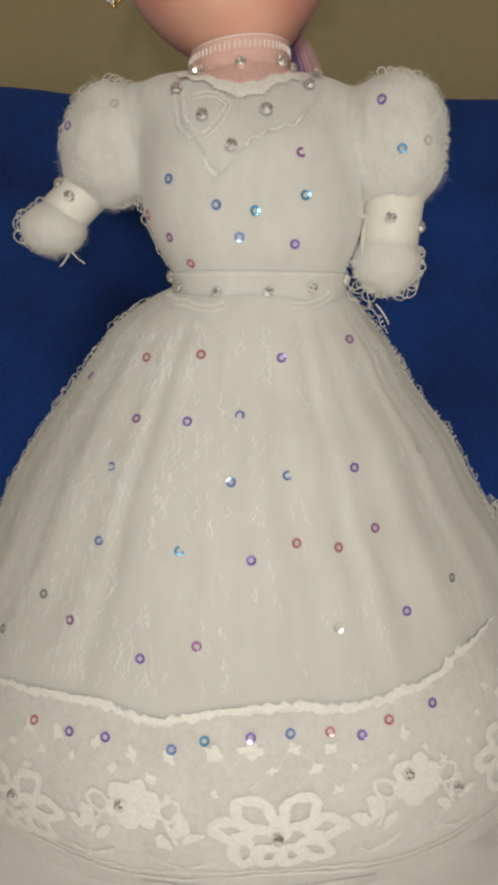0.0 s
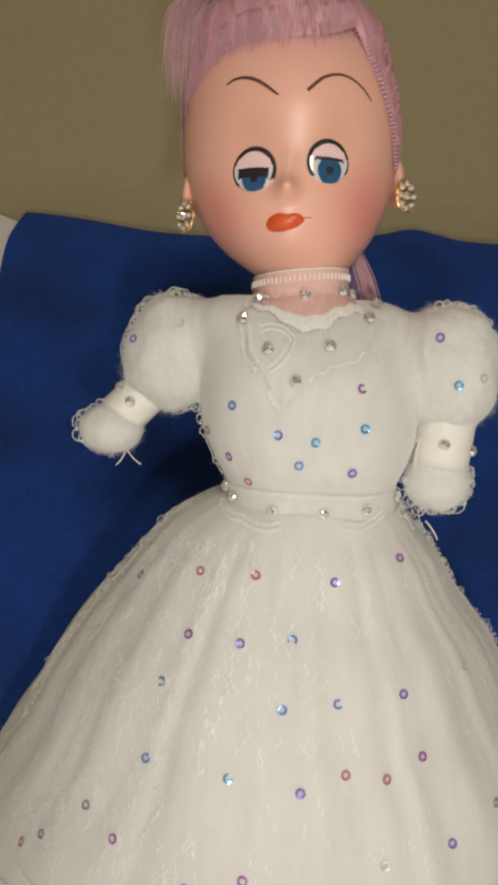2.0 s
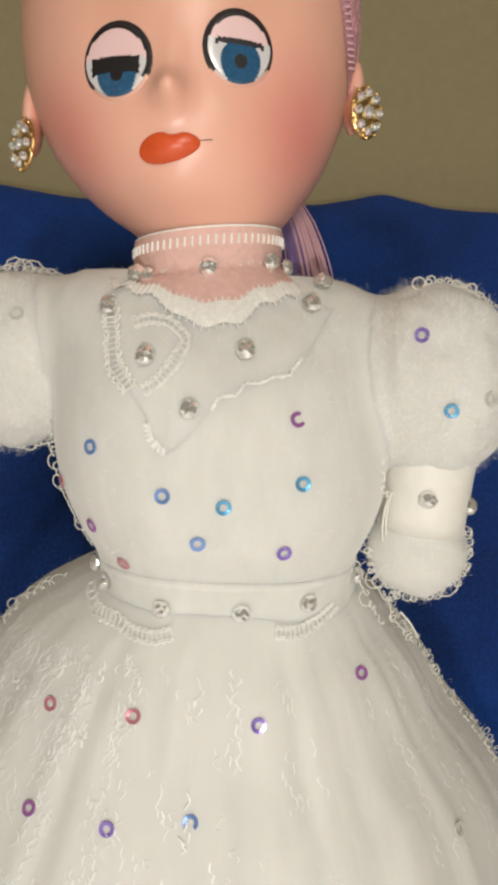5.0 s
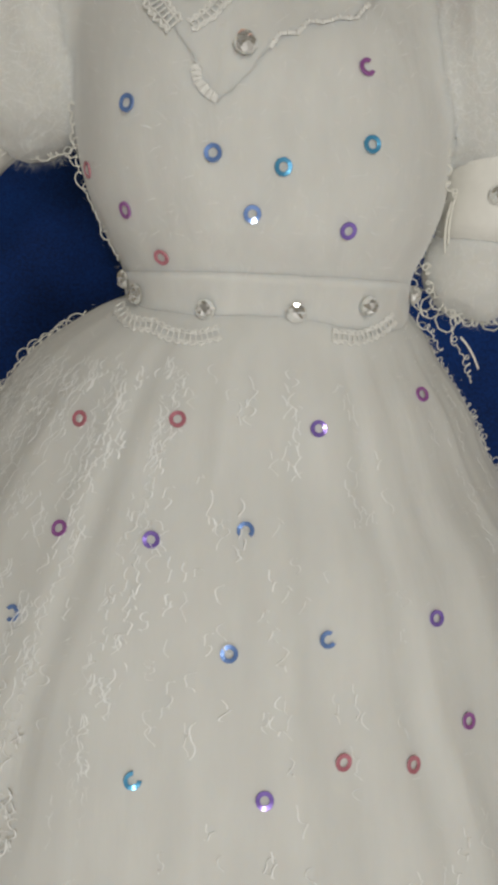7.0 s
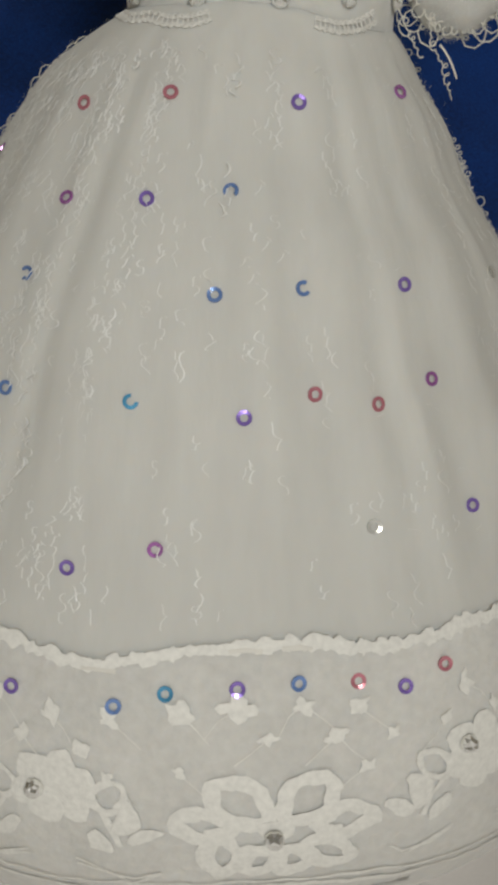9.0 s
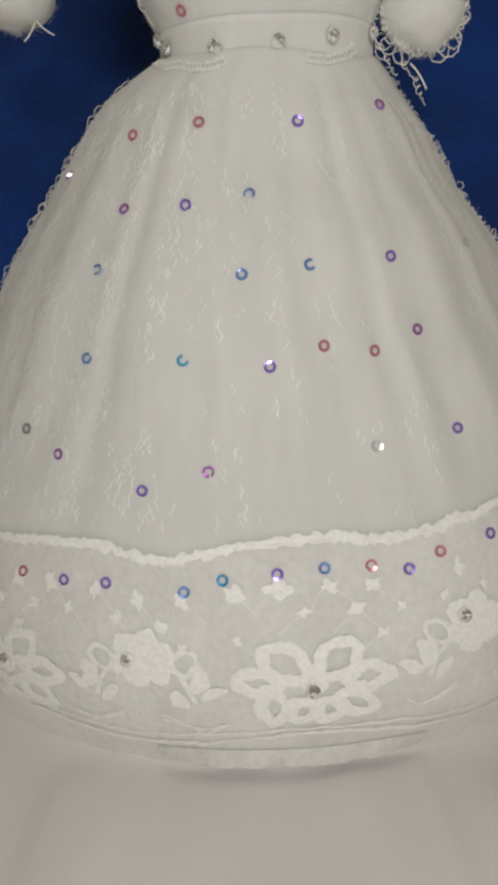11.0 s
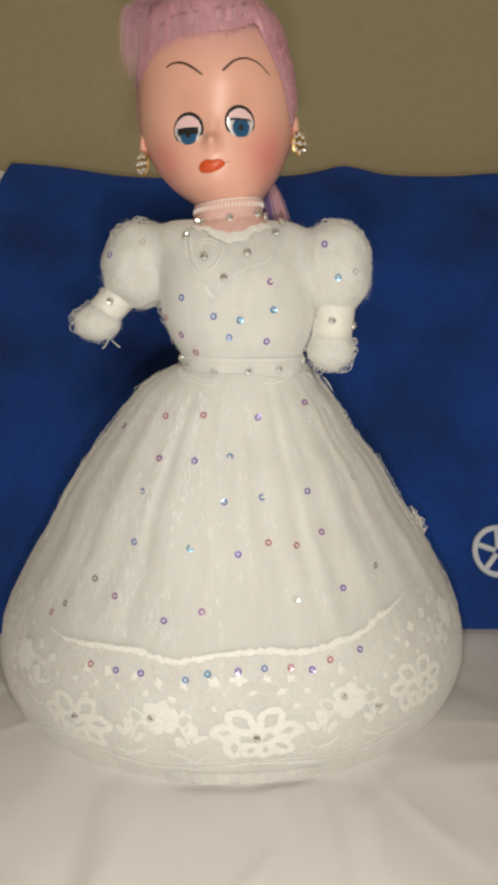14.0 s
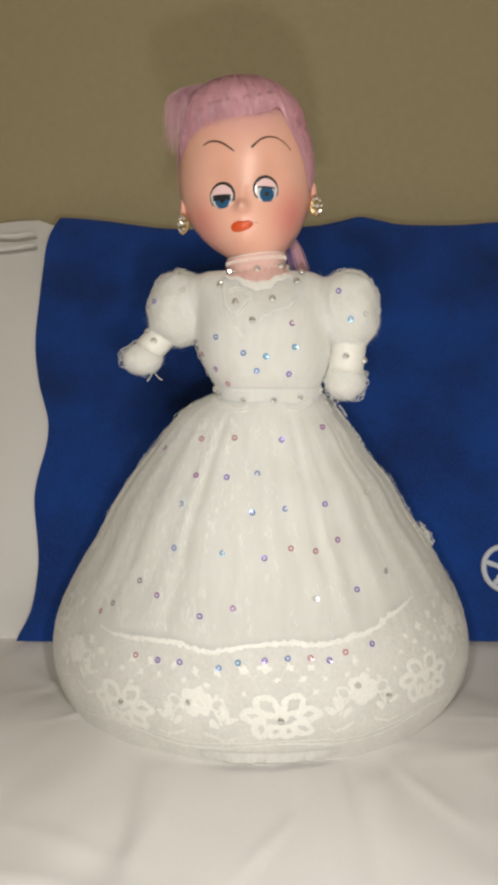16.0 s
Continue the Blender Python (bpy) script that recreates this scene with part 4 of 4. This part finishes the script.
def build_yarn():
    for c, rx, rz, a0, a1, y, n, big in (((-0.0530, 0.3060), 0.0198, 0.0238, 40, 215, 0.262, 46, 0.0012), ((-0.0530, 0.3060), 0.0206, 0.0242, 60, 200, 0.266, 30, 0.0015), ((-0.0520, 0.2865), 0.013, 0.004, 190, 350, 0.260, 18, 0.0013),
                                         ((0.0556, 0.3040), 0.0193, 0.0246, 110, -60, 0.243, 50, 0.0012), ((0.0556, 0.3040), 0.0198, 0.0250, 80, -50, 0.248, 34, 0.0016), ((-0.0785, 0.2735), 0.0138, 0.0110, 100, 250, 0.262, 14, 0.0016),
                                         ((0.0543, 0.2595), 0.0134, 0.0122, 45, -185, 0.244, 26, 0.0014), ((0.0543, 0.2595), 0.0138, 0.0124, 20, -150, 0.250, 16, 0.0019), ((0.0465, 0.2845), 0.006, 0.010, 150, 250, 0.238, 10, 0.0012)):
        s = Shape()
        curly(s, round_path(c, rx, rz, a0, a1, 14, y), n, big, 0.00020, M_yarn)
        part("boucle_edge", s, dress, "looped white boucle yarn edging")
    runs = []
    for side, z0, z1, off in ((1.38, 0.246, 0.140, 0.0006), (1.46, 0.243, 0.150, 0.0010), (-1.38, 0.246, 0.140, 0.0006), (-1.46, 0.243, 0.150, 0.0010)):
        runs.append([skirt_at(side - math.copysign(0.12 * k / 24, side), z0 + (z1 - z0) * k / 24, off + 0.0012 * wob(k, side, 0, 0.37)) for k in range(25)])
    runs += [[bodice_at(a, 0.292 - 0.034 * k / 10, 0.0008) for k in range(11)] for a in (-1.35, 1.35)]
    runs += [[(0.046, 0.240, 0.250), (0.047, 0.240, 0.243), (0.052, 0.243, 0.238), (0.0565, 0.25, 0.232)], [(0.037, 0.245, 0.256), (0.041, 0.243, 0.247), (0.046, 0.243, 0.240)]]
    for run in runs:
        e = Shape()
        long = sum((Vector(a) - Vector(b)).length for a, b in zip(run, run[1:]))
        curly(e, run, int(long / 0.0024) + 3, 0.0010, 0.00015, M_yarn)
        part("boucle_seam", e, dress, "frayed looped yarn along the gown's seams")
    for p, q, r in (((-0.0715, 0.262, 0.2655), (-0.0695, 0.259, 0.262), (-0.065, 0.258, 0.2595)), ((-0.0715, 0.262, 0.2655), (-0.073, 0.26, 0.2605), (-0.0755, 0.26, 0.2585)), ((0.050, 0.243, 0.2435), (0.053, 0.243, 0.241), (0.0555, 0.244, 0.236)), ((0.0445, 0.241, 0.274), (0.0425, 0.24, 0.268), (0.044, 0.241, 0.262)), ((0.0455, 0.241, 0.276), (0.0435, 0.24, 0.27), (0.0445, 0.241, 0.264))):
        p, q, r = Vector(p), Vector(q), Vector(r)
        f = Shape()
        f.tube([p * (1 - t) ** 2 + 2 * t * (1 - t) * q + t * t * r for t in [k / 8 for k in range(9)]], 0.00028, M_yarn, 5)
        part("loose_end", f, dress, "loose frayed yarn end")
    t = Shape()
    lay = lambda p, q, off: skirt_at(p, q, 0.0004 + off)
    for i in range(1500):
        if i < 1280:
            a = rnd.choice((-1.3, -1.15, -1.0, -0.85, -0.7, -0.5, -0.3)) + rnd.gauss(0, 0.05)
        else:
            a = rnd.choice((-0.1, 0.1, 0.3, 0.75, 0.95, 1.15)) + rnd.gauss(0, 0.06)
        z = rnd.uniform(0.112, 0.238)
        half = smooth_table(SKIRT, z)[1]
        ph, w, sl, fq = rnd.uniform(0, 6), rnd.uniform(0.0004, 0.0011) / half, rnd.uniform(0.00014, 0.0003), rnd.uniform(0.25, 0.5)
        pts = [(a + w * math.sin(ph + k * fq) + w * 0.4 * math.sin(2.3 * k * fq), z - sl * k - 0.0004 * math.sin(1.7 * k * fq + ph)) for k in range(rnd.randint(14, 26))]
        n, w0 = len(pts), rnd.uniform(0.00010, 0.00020)
        rows = []
        for p, q in pts:
            rows.append((lay(p - w0 / half, q, 0.0), lay(p, q, 0.0001), lay(p + w0 / half, q, 0.0)))
        t.add([v for r in rows for v in r], [(3 * k + j, 3 * k + j + 1, 3 * k + j + 4, 3 * k + j + 3) for k in range(n - 1) for j in (0, 1)], M_fibre)
    tagged(part("curled_threads", t, dress, "shiny curled threads over the tulle"), kind="stuff")
    u = Shape()
    for where, n, ln in (("bodice", 2200, 0.0022), ("sleeve", 6000, 0.0030), ("sleeve.001", 6000, 0.0030), ("padded_wrist", 2500, 0.0022), ("padded_wrist.001", 2500, 0.0022), ("skirt", 9000, 0.0020)):
        polys = bpy.data.objects[where].data
        count = len(polys.polygons)
        for i in range(n):
            po = polys.polygons[rnd.randrange(count)]
            nn = po.normal
            if (where == "skirt" and (po.center.z < 0.1 or abs(nn.x) < 0.45)) or nn.y > 0.5 or len(po.vertices) > 4:
                continue
            k = Vector((rnd.gauss(0, 1), rnd.gauss(0, 1), rnd.gauss(0, 1)))
            k -= nn * k.dot(nn)
            way = k.normalized() + nn * rnd.uniform(0.05, 0.7)
            root = po.center + Vector((rnd.gauss(0, 1), rnd.gauss(0, 1), rnd.gauss(0, 1))) * 0.0006
            tip = root + way * ln * rnd.uniform(0.5, 1.3)
            side = nn.cross(k).normalized() * 0.00003
            mid = root.lerp(tip, 0.5) + nn * 0.0004 + side * rnd.uniform(-8, 8)
            u.add([root - side, root + side, mid + side, tip, mid - side], [(0, 1, 2, 4), (4, 2, 3)], M_fibre)
    tagged(part("fuzz", u, dress, "fine cotton fuzz"), kind="stuff")
    # A pinned scrap of lace at the back seam of the skirt.
    c = Shape()
    c.grid(lambda p, q: Vector((0.1155 + 0.008 * p, 0.285 + 0.006 * q, 0.152 - 0.013 * p + 0.005 * q)) + Vector((0.0012, -0.002, 0.0018)) * wob(p * 4, q * 4, 0, 1), 14, 10, M_frill)
    c.grid(lambda p, q: Vector((0.1150 + 0.008 * p, 0.2848 + 0.006 * q, 0.1513 - 0.013 * p + 0.005 * q)), 6, 4, M_frill)
    curly(c, [(0.1160, 0.284, 0.1545), (0.1215, 0.284, 0.148), (0.1245, 0.285, 0.140)], 7, 0.0014, 0.00030, M_yarn)
    part("lace_scrap", c, dress, "puckered scrap of lace")


build_yarn()

# ---- the doll ----
HEAD = [(0.020, 0.0, 0.020, 0.25, 0.30), (0.24, 0.004, 0.020, 0.245, 0.282), (0.322, -0.0025, 0.0178, 0.240, 0.276), (0.337, -0.003, 0.0172, 0.2405, 0.276), (0.3395, -0.0045, 0.0186, 0.2385, 0.279), (0.342, -0.0055, 0.0214, 0.2355, 0.285), (0.346, -0.0067, 0.0258, 0.2315, 0.291),
        (0.353, -0.0077, 0.0320, 0.2280, 0.298), (0.361, -0.0085, 0.0368, 0.2268, 0.302), (0.372, -0.009, 0.0410, 0.2268, 0.305), (0.384, -0.0095, 0.0430, 0.2268, 0.307), (0.396, -0.0095, 0.0432, 0.2268, 0.308), (0.410, -0.010, 0.0420, 0.2288, 0.307),
        (0.424, -0.0108, 0.0380, 0.2335, 0.303), (0.435, -0.0115, 0.0318, 0.2395, 0.297), (0.443, -0.012, 0.0235, 0.2465, 0.289), (0.4485, -0.012, 0.0125, 0.256, 0.279), (0.450, -0.012, 0.002, 0.265, 0.270)]


def head_at(a, z, off=0.0):
    cx, half, front, back = smooth_table(HEAD, z)
    half = max(half, 0.001)
    s, c = math.sin(a), math.cos(a)
    cy, b = (front + back) / 2, max((back - front) / 2, 0.001)
    p = Vector((cx + (half + off) * s, cy - (b + off) * c, z))
    if c > 0:
        p.y -= 0.0066 * math.exp(-((p.x + 0.0122) / 0.0033) ** 2 - ((z - 0.3648) / 0.0034) ** 2)
        p.y -= 0.0016 * math.exp(-((p.x + 0.0120) / 0.0024) ** 2 - ((z - 0.3715) / 0.006) ** 2)
        p.y -= 0.0012 * math.exp(-((p.x + 0.0113) / 0.006) ** 2 - ((z - 0.3455) / 0.004) ** 2)
        for ex, ez in ((-0.0237, 0.3718), (0.0025, 0.3755)):
            p.y += 0.0010 * math.exp(-((p.x - ex) ** 2 + (z - ez) ** 2) / 0.0065 ** 2)
    return p


def hair_at(a, z, off=0.0):
    """The combed hair swells over the forehead."""
    k = max(0.0, min(1.0, (z - 0.416) / 0.020))
    return head_at(a, z, off + 0.0060 * k * k * (3 - 2 * k) * max(0.0, 0.25 + 0.75 * math.cos(a - 0.1)))


HAIRLINE = [(-0.06, 0.385), (-0.05, 0.400), (-0.045, 0.407), (-0.04, 0.412), (-0.03, 0.4165), (-0.02, 0.4175), (-0.01, 0.4190), (0.0, 0.4205), (0.006, 0.4235), (0.010, 0.4257), (0.018, 0.412), (0.025, 0.398), (0.029, 0.385), (0.032, 0.374), (0.036, 0.362)]


def build_doll():
    d = Shape()
    zs = [0.02, 0.1, 0.24, 0.30, 0.322, 0.33] + [0.335 + 0.0015 * k for k in range(77)]
    d.grid(lambda u, v: head_at(6.28318 * u, zs[round(v * (len(zs) - 1))]), 128, len(zs) - 1, M_skin, True, cap=True)
    tree = BVHTree.FromPolygons([Vector(p) for p in d.v], d.f)

    def on(x, z, off):
        hit = tree.ray_cast(Vector((x, 0.0, z)), Vector((0, 1, 0)))
        p, n = (hit[0], hit[1]) if hit[0] else tree.find_nearest(Vector((x, 0.25, z)))[:2]
        n = -n if n.y > 0 else n
        return p + n * off

    def eye(ex, ez, r, top, low):
        for i in range(22):
            for k in range(56):
                q = []
                for ii, kk in ((i, k), (i, k + 1), (i + 1, k + 1), (i + 1, k)):
                    rr, t = ii / 22, 6.28318 * kk / 56
                    x, z = rr * math.cos(t), rr * math.sin(t)
                    q.append(on(ex + r * x, ez + r * 1.05 * z, 0.0003 + 0.0011 * math.sqrt(max(0.0, 1 - rr * rr)) - 0.0004 * (rr > 0.9)))
                rr, t = (i + 0.5) / 22, 6.28318 * (k + 0.5) / 56
                x, z = rr * math.cos(t), rr * math.sin(t)
                ir = math.hypot(x - 0.04, z + 0.36)
                if rr > 0.88 - 0.17 * max(0.0, z) and z > -0.45 - 0.2 * (x < 0):
                    mat = M_black
                elif rr > 0.91:
                    mat = M_skin
                elif z > top - 0.1 * x * x:
                    mat = M_lid
                elif z > low - 0.1 * x * x and abs(x) < 0.68:
                    mat = M_black
                elif ir < 0.18:
                    mat = M_black
                elif ir < 0.57:
                    mat = M_iris
                else:
                    mat = M_eyewhite
                d.add(q, [(0, 1, 2, 3)], mat)
    eye(-0.0237, 0.3716, 0.0079, 0.10, -0.33)
    eye(0.0025, 0.3752, 0.0079, 0.22, 0.07)
    # Painted brows and lips.
    ribbon(d, lambda p, q, off: on(p, q, 0.00022 + off * 0.4), [(-0.0350, 0.4022), (-0.0325, 0.4036), (-0.0295, 0.4040), (-0.0265, 0.4035), (-0.0235, 0.4022), (-0.0205, 0.4002), (-0.018, 0.3982), (-0.0163, 0.3970)], lambda k: 0.0004 + 0.0008 * math.sin(math.pi * min(1, k * 0.8 + 0.1)), M_brow)
    ribbon(d, lambda p, q, off: on(p, q, 0.00022 + off * 0.4), [(-0.0062, 0.3990), (-0.0040, 0.4012), (-0.0010, 0.4040), (0.0025, 0.4056), (0.0058, 0.4062), (0.009, 0.4058), (0.012, 0.4046), (0.015, 0.4026), (0.0178, 0.3996)], lambda k: 0.0013 - 0.0008 * k, M_brow)
    lips = []
    for k in range(32):
        t = 6.28318 * k / 32
        x, z = 0.0067 * math.cos(t), 0.0032 * math.sin(t) * (1.0 - 0.18 * math.cos(t))
        z -= 0.0009 * math.exp(-((x - 0.0005) / 0.0018) ** 2) * (z > 0)
        lips.append((-0.0118 + x, 0.3538 + z + 0.13 * x))
    patch(d, lambda p, q, off: on(p, q, 0.0002 + off), lips, M_lips, 0.006)
    ribbon(d, lambda p, q, off: on(p, q, 0.0002 + off * 0.3), [(-0.0055, 0.3552), (-0.004, 0.3554), (-0.0025, 0.3556)], 0.0002, M_brow)
    d.ball((0.0340, 0.262, 0.377), (0.0028, 0.006, 0.0095), M_skin)
    d.ball((-0.0500, 0.264, 0.368), (0.0026, 0.006, 0.0095), M_skin)
    # Hair: a combed cap with single strands over it.
    def brink(a):
        z = 0.4495
        while z > 0.362:
            c = head_at(a, z)
            if c.y < 0.268 and z < smooth_table(HAIRLINE, c.x)[0]:
                break
            z -= 0.0003
        return z

    edge = [brink(6.28318 * k / 240) for k in range(240)]
    edge = [(edge[k - 2] + edge[k - 1] + edge[k] + edge[(k + 1) % 240] + edge[(k + 2) % 240]) / 5 for k in range(240)]

    def cap(u, v):
        k = round(u * 240) % 240
        z = edge[k] + (0.4499 - edge[k]) * v
        return hair_at(6.28318 * u, z, 0.0012 * min(1.0, 0.1 + 7 * v) + 0.0005 * min(1.0, 5 * v) * wob(u * 70, v * 3, 0, 1.0))
    d.grid(cap, 240, 50, M_hair, True)
    r = random.Random(8)
    for i in range(900):
        x = r.uniform(-0.05, 0.010)
        z = smooth_table(HAIRLINE, x)[0] + 0.003 * wob(x, 0, 0, 180) + r.uniform(-0.0045, 0.006) + (r.uniform(0, 0.03) if i > 420 else 0)
        cx, half, _, _ = smooth_table(HEAD, min(z, 0.444))
        a = math.asin(max(-0.98, min(0.98, (x - cx) / max(half, 0.004))))
        pts = []
        sway = r.uniform(-0.25, 0.12)
        for k in range(6):
            zz = z + k * (0.4475 - z) / 5 * r.uniform(0.75, 1.0)
            pts.append(hair_at(a + sway * k / 5, min(zz, 0.4478), 0.0011 + 0.0003 * r.random() + 0.0014 * r.random() * (i % 9 == 0)))
        d.tube(pts[::-1], 0.00024 if i % 3 else 0.00014, M_hair_pale if i % 14 == 0 else M_hair, 4, True)
    for i in range(420):
        a = r.uniform(0.75, 1.75) * (1 if i % 3 else -1)
        z = r.uniform(0.385, 0.44)
        if head_at(a, z).y < 0.268 and z < smooth_table(HAIRLINE, head_at(a, z).x)[0]:
            continue
        d.tube([hair_at(a + (0.14 if a > 0 else -0.14) * k, min(0.4475, z + 0.005 * k + 0.001 * k * k), 0.0012 + 0.0004 * r.random()) for k in range(5)], 0.0002, M_hair_pale if i % 9 == 0 else M_hair, 3)
    # The tuft that sticks out over one side of the forehead.
    for i in range(230):
        u, w = r.random(), r.gauss(0, 1)
        p0 = head_at(-0.75 - 0.5 * u, 0.430 + 0.012 * r.random(), 0.0005)
        p1 = Vector((-0.043 - 0.016 * u, 0.253 + 0.004 * w, 0.448 - 0.005 * u + 0.002 * r.random()))
        p2 = Vector((-0.0475 - 0.0125 * u + 0.001 * w, 0.250 + 0.003 * w, 0.432))
        p3 = Vector((-0.0470 - 0.009 * u + 0.0030 * w, 0.252, 0.400 + 0.024 * r.random()))
        pts = []
        for k in range(8):
            t = k / 7
            pts.append(p0 * (1 - t) ** 3 + 3 * t * (1 - t) ** 2 * p1 + 3 * t * t * (1 - t) * p2 + t ** 3 * p3)
        d.tube(pts, 0.00018, r.choice((M_hair_pale, M_hair_pale, M_hair)), 3, True)
    # Pale wisps that hang over the forehead.
    for wx in (-0.0365, -0.0300, -0.0245, -0.0190, -0.0085, -0.0010, 0.0045):
        for i in range(12):
            x = wx + r.gauss(0, 0.0009)
            z = smooth_table(HAIRLINE, x)[0]
            low = z - r.uniform(0.0, 0.0045)
            cx, half, _, _ = smooth_table(HEAD, z)
            a = math.asin(max(-0.98, min(0.98, (x - cx) / half)))
            d.tube([hair_at(a + 0.02 * math.sin(k + i), low + (z + 0.011 - low) * (1 - k / 5), 0.0014 + 0.0004 * math.sin(0.6 * k)) for k in range(6)], 0.00017, M_hair_pale, 3, True)
    # Braided wig seam.
    seam = [(0.0100, 0.4257), (0.0145, 0.4190), (0.018, 0.4125), (0.0215, 0.4055), (0.025, 0.3985), (0.0272, 0.392), (0.029, 0.3852), (0.0302, 0.379)]
    for (ax, az), (bx, bz) in zip(seam, seam[1:]):
        for k in range(5):
            x, z = ax + (bx - ax) * k / 5, az + (bz - az) * k / 5
            d.tube([on(x - 0.0007, z - 0.0003, 0.0012), on(x, z, 0.0022), on(x + 0.0008, z + 0.0003, 0.0014)], 0.00035, M_hair_pale, 4)
    # Ponytail behind the neck.
    for i in range(240):
        u, w = r.gauss(0, 1), r.random()
        a, b, c, e = Vector((0.010, 0.292, 0.366)), Vector((0.020 + 0.002 * u, 0.290, 0.360)), Vector((0.0235 + 0.0026 * u, 0.281 + 0.003 * w, 0.345)), Vector((0.0262 + 0.0028 * u, 0.276 + 0.004 * w, 0.327 + 0.004 * r.random()))
        d.tube([a * (1 - t) ** 3 + 3 * t * (1 - t) ** 2 * b + 3 * t * t * (1 - t) * c + t ** 3 * e for t in [k / 7 for k in range(8)]], 0.00022, M_hair_pale if (u > 0.45 or i % 5 == 0) else M_hair_violet, 3)
    thing("doll", d, "pink vinyl doll with lilac hair standing on the bed", "doll")


build_doll()


def earring(place, n, wide, label):
    """An oval cluster of small stones in a gold setting."""
    base = tagged(new("earring"), label, "earring", "pair of earrings")
    base.matrix_basis = facing(Vector(place), Vector(n).normalized(), 0.0)
    s = Shape()
    s.ball((0, 0, -0.0004), (0.0046 * wide, 0.0064, 0.0013), M_gold, 20, 8)
    part("setting", s, base, "gold-coloured oval setting")
    spots = [(0, 0, 1.1)] + [(0.0031 * wide * math.cos(k * 0.7854), 0.0046 * math.sin(k * 0.7854), 0.78) for k in range(8)]
    for x, y, k in spots:
        g = new("stone", GEM)
        g.parent, g.matrix_basis = base, Matrix.Translation((x, y, 0.0005 if x or y else 0.0009)) @ Matrix.Rotation(rnd.uniform(0, 3), 4, "Z") @ Matrix.Diagonal((0.62 * k, 0.62 * k, 0.75, 1))
    for k in range(10):
        a = k * 0.6283 + 0.3
        b = Shape()
        b.ball((0.0044 * wide * math.cos(a), 0.0061 * math.sin(a), 0.0004), 0.0006, M_gold, 8, 5)
        part("bead", b, base)


earring((0.0348, 0.2475, 0.3690), (0.45, -0.89, 0.05), 1.0, "gold earring set with clear stones, on the doll's ear")
earring((-0.0495, 0.2520, 0.3585), (-0.72, -0.69, 0.05), 1.0, "gold earring set with clear stones, on the doll's ear")
